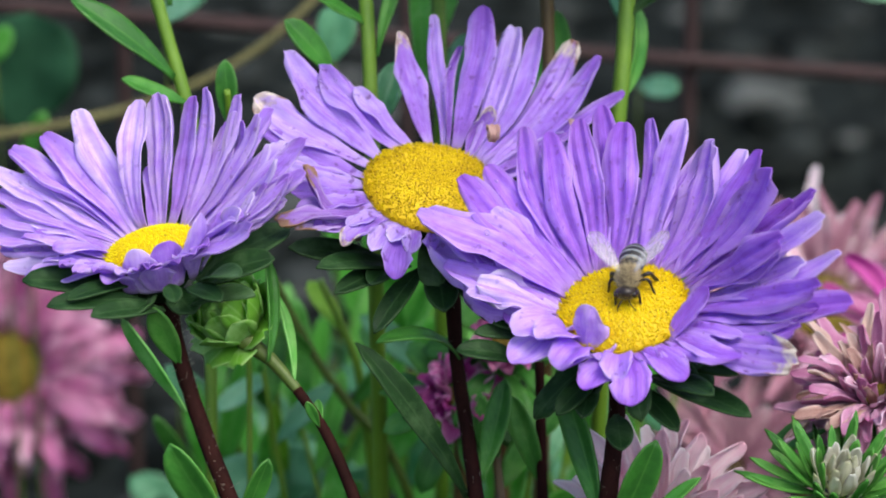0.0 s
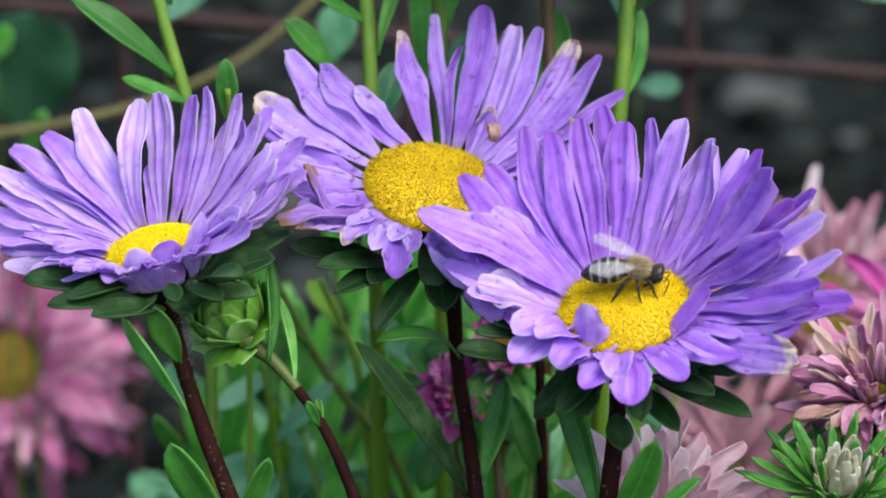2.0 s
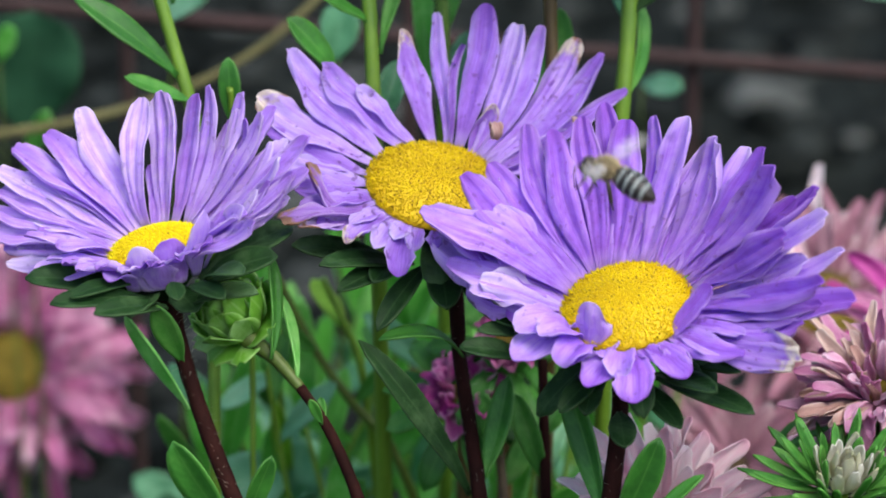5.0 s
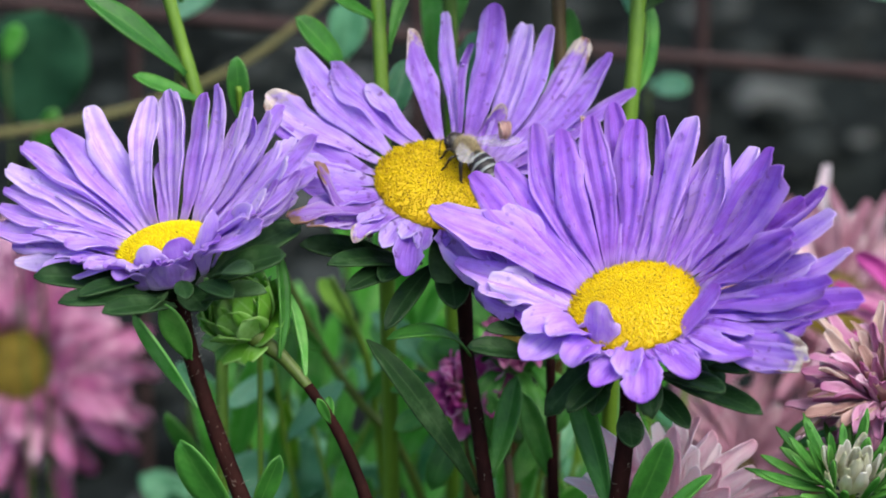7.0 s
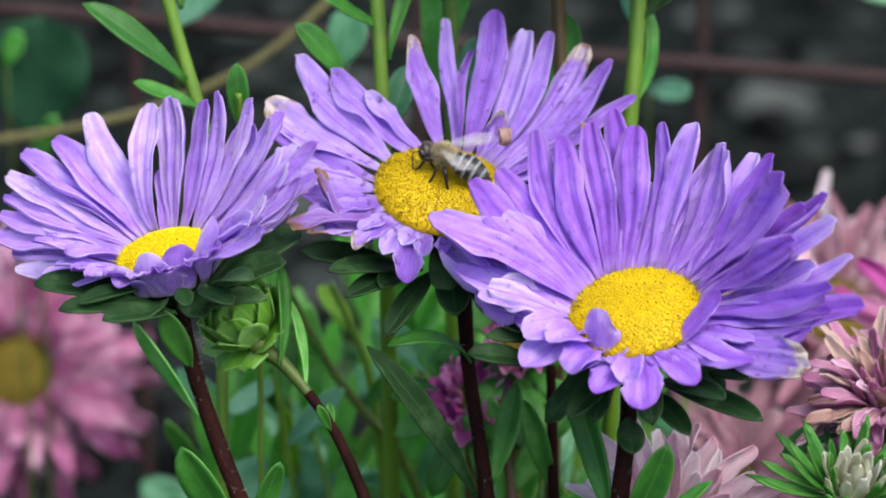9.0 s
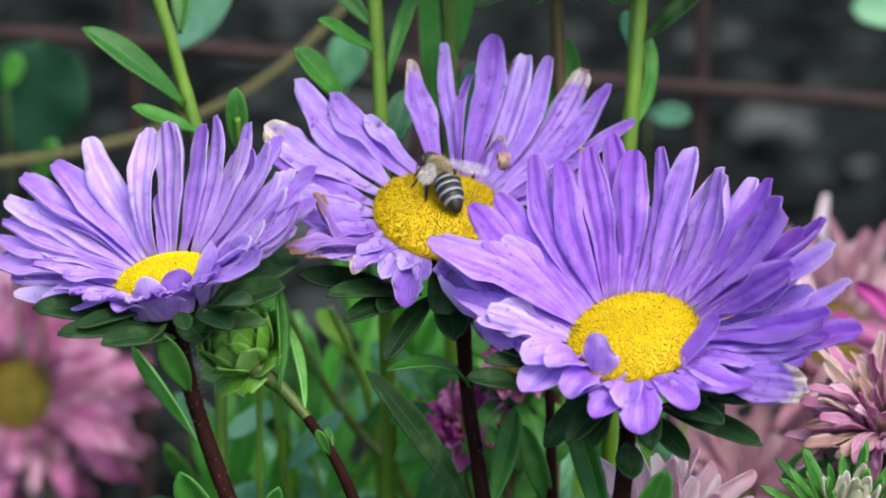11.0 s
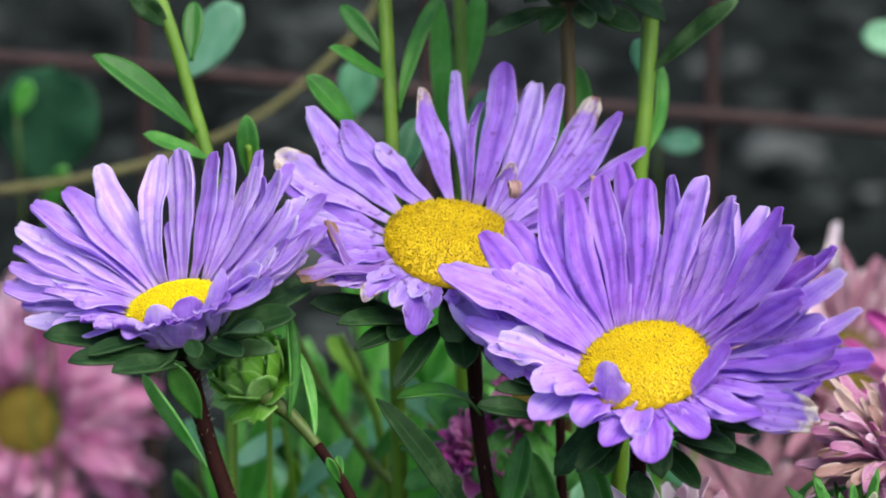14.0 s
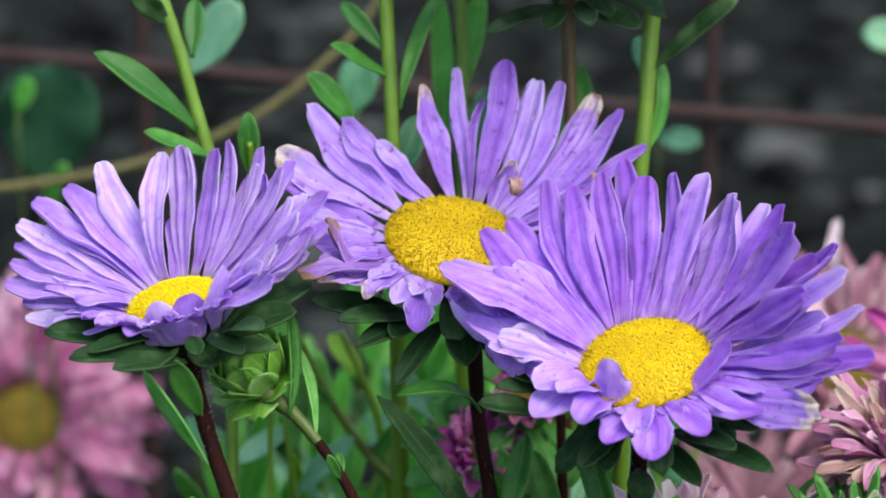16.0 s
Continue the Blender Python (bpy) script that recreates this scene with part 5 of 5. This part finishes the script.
def fur_mesh(rng, centre, radii, count, length, lean=(0, 0, 0)):
    verts, faces = [], []
    for _ in range(count):
        d = Vector((rng.gauss(0, 1), rng.gauss(0, 1), rng.gauss(0, 1))).normalized()
        root = Vector(centre) + Vector((d.x * radii[0], d.y * radii[1], d.z * radii[2]))
        n = Vector((d.x / radii[0], d.y / radii[1], d.z / radii[2])).normalized()
        n = (n + Vector(lean) + Vector((rng.gauss(0, 0.25), rng.gauss(0, 0.25), rng.gauss(0, 0.25)))).normalized()
        s = n.orthogonal().normalized() * 0.035
        t = n.cross(s)
        k = len(verts)
        verts += [(root + s) / 1000, (root - s * 0.5 + t) / 1000, (root - s * 0.5 - t) / 1000, (root + n * length * rng.uniform(0.6, 1.2)) / 1000]
        faces += [(k, k + 1, k + 3), (k + 1, k + 2, k + 3), (k + 2, k, k + 3)]
    return finish("fur", verts, faces)


def build_bee():
    rng = random.Random(81)
    bee = thing("honey_bee", (0, 0, 0), "honey bee with tan fuzzy thorax and grey-banded black abdomen", "bee")
    sphere = lambda cx, rx, ry: [(cx + rx * math.cos(math.pi * (1 - i / 10)), max(0.04, ry * math.sin(math.pi * i / 10))) for i in range(11)]
    thorax = part("thorax", lathe("thorax", sphere(0, 2.1, 1.85), squash=0.95), PELT, bee, "tan furry thorax")
    tagged(part("fur", fur_mesh(rng, (0, 0, 0), (2.05, 1.8, 1.75), 1200, 0.8), FUZZ, thorax, "dense tan hairs"), kind="stuff")
    head = part("head", lathe("head", sphere(0, 1.15, 1.75), squash=1.1), CHITIN, bee, "black head", pose(0.0027, 0, -0.0011, 0, 48, 0))
    tagged(part("fur", fur_mesh(rng, (0, 0, 0), (1.1, 1.7, 1.8), 220, 0.35), FUZZ, head, "short tan hairs", head.matrix_basis), kind="stuff")
    for side in (1, -1):
        part("eye", lathe("eye", sphere(0, 0.7, 0.65), 12, 1.8), EYE, head, "glossy dark compound eye", head.matrix_basis @ pose(0.0003, side * 0.00142, 0.0003, 0, 0, side * 15))
        pts = [(0.0009, side * 0.0004, 0.0006), (0.0020, side * 0.0010, 0.0012), (0.0030, side * 0.0016, -0.0004), (0.0036, side * 0.0018, -0.0018)]
        part("antenna", tube_mesh("antenna", pts, [0.00011] * 4, 6, 4), CHITIN, head, "", head.matrix_basis)
    part("tongue", tube_mesh("tongue", [(0.0006, 0, -0.0012), (0.0009, 0, -0.0024), (0.0008, 0, -0.0034)], [0.00035, 0.00025, 0.00012], 6, 4), CHITIN, head, "", head.matrix_basis)
    # abdomen: overlapping plates
    outline = [(0.0, 1.3), (1.2, 2.0), (2.6, 2.3), (4.0, 2.25), (5.3, 1.9), (6.5, 1.25), (7.5, 0.45)]
    ax, ar = [p[0] for p in outline], [p[1] for p in outline]
    abdomen = part("abdomen", lathe("abdomen", [(-x, r * 0.93) for x, r in outline], squash=0.92, bow=0.012), CHITIN, bee, "black abdomen", pose(-0.0019, 0, -0.0001, 0, -6, 0))
    for k in range(5):
        a, b = k * 1.46, k * 1.46 + 1.62
        prof = [(-(a + (b - a) * i / 4), float(np.interp(a + (b - a) * i / 4, ax, ar)) * (0.97 + 0.05 * i / 4)) for i in range(5)]
        part("abdomen_plate", lathe("abdomen_plate", prof, 22, 0.92, 0.012), CHITIN if k == 4 else BANDS, abdomen, "", abdomen.matrix_basis)
    tagged(part("fur", fur_mesh(rng, (-0.9, 0, 0.1), (1.1, 1.75, 1.6), 260, 0.5, (-0.6, 0, 0)), FUZZ, abdomen, "pale hairs at the waist", abdomen.matrix_basis), kind="stuff")
    # legs: thigh, shin, foot
    legs = []
    for side in (1, -1):
        for x, knee, ankle, toe in ((0.9, (2.1, 2.0, -1.2), (2.7, 2.3, -3.2), (3.3, 2.5, -4.3)), (-0.1, (-0.1, 3.0, -1.0), (0.2, 3.7, -3.2), (0.6, 4.2, -4.4)), (-1.0, (-2.0, 2.8, -0.9), (-3.2, 3.3, -2.9), (-4.2, 3.6, -4.4))):
            pts = [(x / 1000, side * 0.0009, -0.0014)] + [(p[0] / 1000, side * p[1] / 1000, p[2] / 1000) for p in (knee, ankle, toe)]
            wide = 1.5 if x == -1.0 else 1.0
            leg = part("leg", tube_mesh("leg", pts[:3], [0.00022, 0.00026 * wide, 0.00022 * wide], 8, 5), CHITIN, bee, "", Matrix())
            part("foot", tube_mesh("foot", pts[2:], [0.00022 * wide, 0.0001], 6, 4), CHITIN, leg, "", Matrix())
            legs.append((leg, side if x != -0.1 else -side))
    # wings: fore and hind on each side, hinged at the thorax
    wings = []
    for side in (1, -1):
        for name, root, length, width, lag in (("forewing", (0.0004, side * 0.0012, 0.0013), 0.0086, 0.0031, 0), ("hindwing", (-0.0006, side * 0.0012, 0.0011), 0.0060, 0.0022, 9)):
            me = leaf_mesh(rng, (0, 0, 0), (-length, side * length * 0.12, 0), width, (0, 0, 1), 0.02, 0.06, 0.9, 0.02, nu=13, nv=7, thick=0.00003)
            wing = part(name, me, WING, bee, "clear veined wing", Matrix.Translation(root))
            wings.append((wing, root, side, lag))
    bee.scale = (1.10, 1.10, 1.10)
    return bee, wings, legs


bee, wings, legs = build_bee()

# seconds, spread away from the body and lift above it in degrees
WING_WAY = [(0.0, 34, 24), (0.9, 32, 24), (1.5, 20, 16), (2.1, 14, 12), (3.0, 22, 12), (4.2, 40, 10), (4.7, 45, 15)]
WING_WAY += [(4.75 + 0.1 * i, 72, 38 if i % 2 else -20) for i in range(12)]
WING_WAY += [(6.0, 45, 15), (6.6, 26, 14), (7.4, 30, 24), (9.2, 24, 16), (11.5, 30, 14), (12.4, 32, 28), (12.9, 34, 30), (13.2, 50, 20)]
WING_WAY += [(13.3 + 1 / 30 * i, 72, 38 if i % 2 else -22) for i in range(40)] + [(16.0, 72, 10)]

BEE_WAY = [
    (0.0, pose(0.0329, -0.0052, 0.2538, 6, 21, -102)),
    (0.3, pose(0.0326, -0.0058, 0.2536, 8, 20, -94)),
    (0.6, pose(0.0321, -0.0052, 0.2537, 12, 19, -84)),
    (0.9, pose(0.0323, -0.0058, 0.2535, 14, 17, -77)),
    (1.2, pose(0.0343, -0.0052, 0.2549, 20, 4, -54)),
    (1.5, pose(0.0346, -0.0042, 0.2553, 21, 3, -42)),
    (1.8, pose(0.0342, -0.0044, 0.2552, 22, 7, -35)),
    (2.1, pose(0.0349, -0.0050, 0.2551, 20, -6, 0)),
    (2.4, pose(0.0355, -0.0057, 0.2549, 22, -7, -22)),
    (2.7, pose(0.0357, -0.0040, 0.2556, 19, -19, 5)),
    (3.0, pose(0.0370, -0.0039, 0.2559, 11, -19, 33)),
    (3.3, pose(0.0372, -0.0040, 0.2559, 7, -18, 43)),
    (3.6, pose(0.0379, -0.0039, 0.2560, 8, -22, 41)),
    (3.9, pose(0.0367, -0.0012, 0.2568, -2, -27, 68)),
    (4.1, pose(0.0375, -0.0029, 0.2563, -10, -24, 90)),
    (4.2, pose(0.0368, -0.0023, 0.2564, -13, -23, 99)),
    (4.6, pose(0.0350, -0.0051, 0.2565, -20, -6, 129)),
    (5.0, pose(0.0280, -0.0100, 0.2752, -5, -15, 148)),
    (5.5, pose(0.0164, 0.0016, 0.2828, -8, -0, 162)),
    (6.0, pose(0.0022, 0.0259, 0.2697, -6, -25, 130)),
    (6.3, pose(0.0022, 0.0259, 0.2667, -6, -25, 130)),
    (6.6, pose(0.0016, 0.0258, 0.2668, -8, -25, 134)),
    (7.0, pose(0.0023, 0.0264, 0.2669, -7, -25, 132)),
    (7.4, pose(0.0006, 0.0265, 0.2672, -20, -12, -177)),
    (7.8, pose(0.0011, 0.0269, 0.2673, -21, -15, -166)),
    (8.2, pose(-0.0004, 0.0255, 0.2670, -20, -12, -177)),
    (8.6, pose(-0.0010, 0.0248, 0.2668, -19, -15, 176)),
    (9.0, pose(-0.0019, 0.0256, 0.2673, -15, -20, 160)),
    (9.2, pose(-0.0029, 0.0248, 0.2671, -18, -22, 171)),
    (11.3, pose(-0.0026, 0.0286, 0.2684, 0, -26, 112)),
    (11.6, pose(-0.0015, 0.0285, 0.2682, 0, -26, 112)),
    (12.0, pose(-0.0020, 0.0270, 0.2678, -11, -22, 144)),
    (12.4, pose(-0.0023, 0.0290, 0.2685, -11, -23, 143)),
    (12.7, pose(-0.0026, 0.0266, 0.2677, -18, -19, 173)),
    (12.9, pose(-0.0028, 0.0270, 0.2679, -18, -16, 174)),
    (13.0, pose(-0.0030, 0.0279, 0.2683, -18, -23, 171)),
    (13.1, pose(-0.0042, 0.0289, 0.2688, -13, -22, 152)),
    (13.2, pose(-0.0040, 0.0286, 0.2693, -6, -25, 130)),
    (13.3, pose(-0.0034, 0.0309, 0.2700, 2, -26, 108)),
    (13.4, pose(-0.0052, 0.0217, 0.2769, 21, -49, 81)),
    (13.5, pose(0.0026, 0.0264, 0.2842, 39, -45, 45)),
    (13.6, pose(0.0086, 0.0369, 0.2960, 21, -42, 50)),
    (13.8, pose(0.0203, 0.0636, 0.3180, 14, -30, 54)),
    (14.5, pose(0.1668, 0.3811, 0.4380, 7, -18, 49)),
    (16.0, pose(1.0954, 1.2585, 1.1223, 7, -18, 49)),
]


def motions():
    walk(bee, BEE_WAY)
    for wing, root, side, lag in wings:
        walk(wing, [(t, pose(*root, 0, up - lag * 0.4, -side * (out + lag))) for t, out, up in WING_WAY])
    for leg, way in legs:
        steps = [(0.3 * i, pose(0, 0, 0, 0, 0, way * (5 if i % 2 else -5))) for i in range(44)]
        walk(leg, steps + [(13.3, pose(0, 0, 0, 0, 0, 0)), (16.0, pose(0, 0, 0, 0, 0, 0))])


motions()
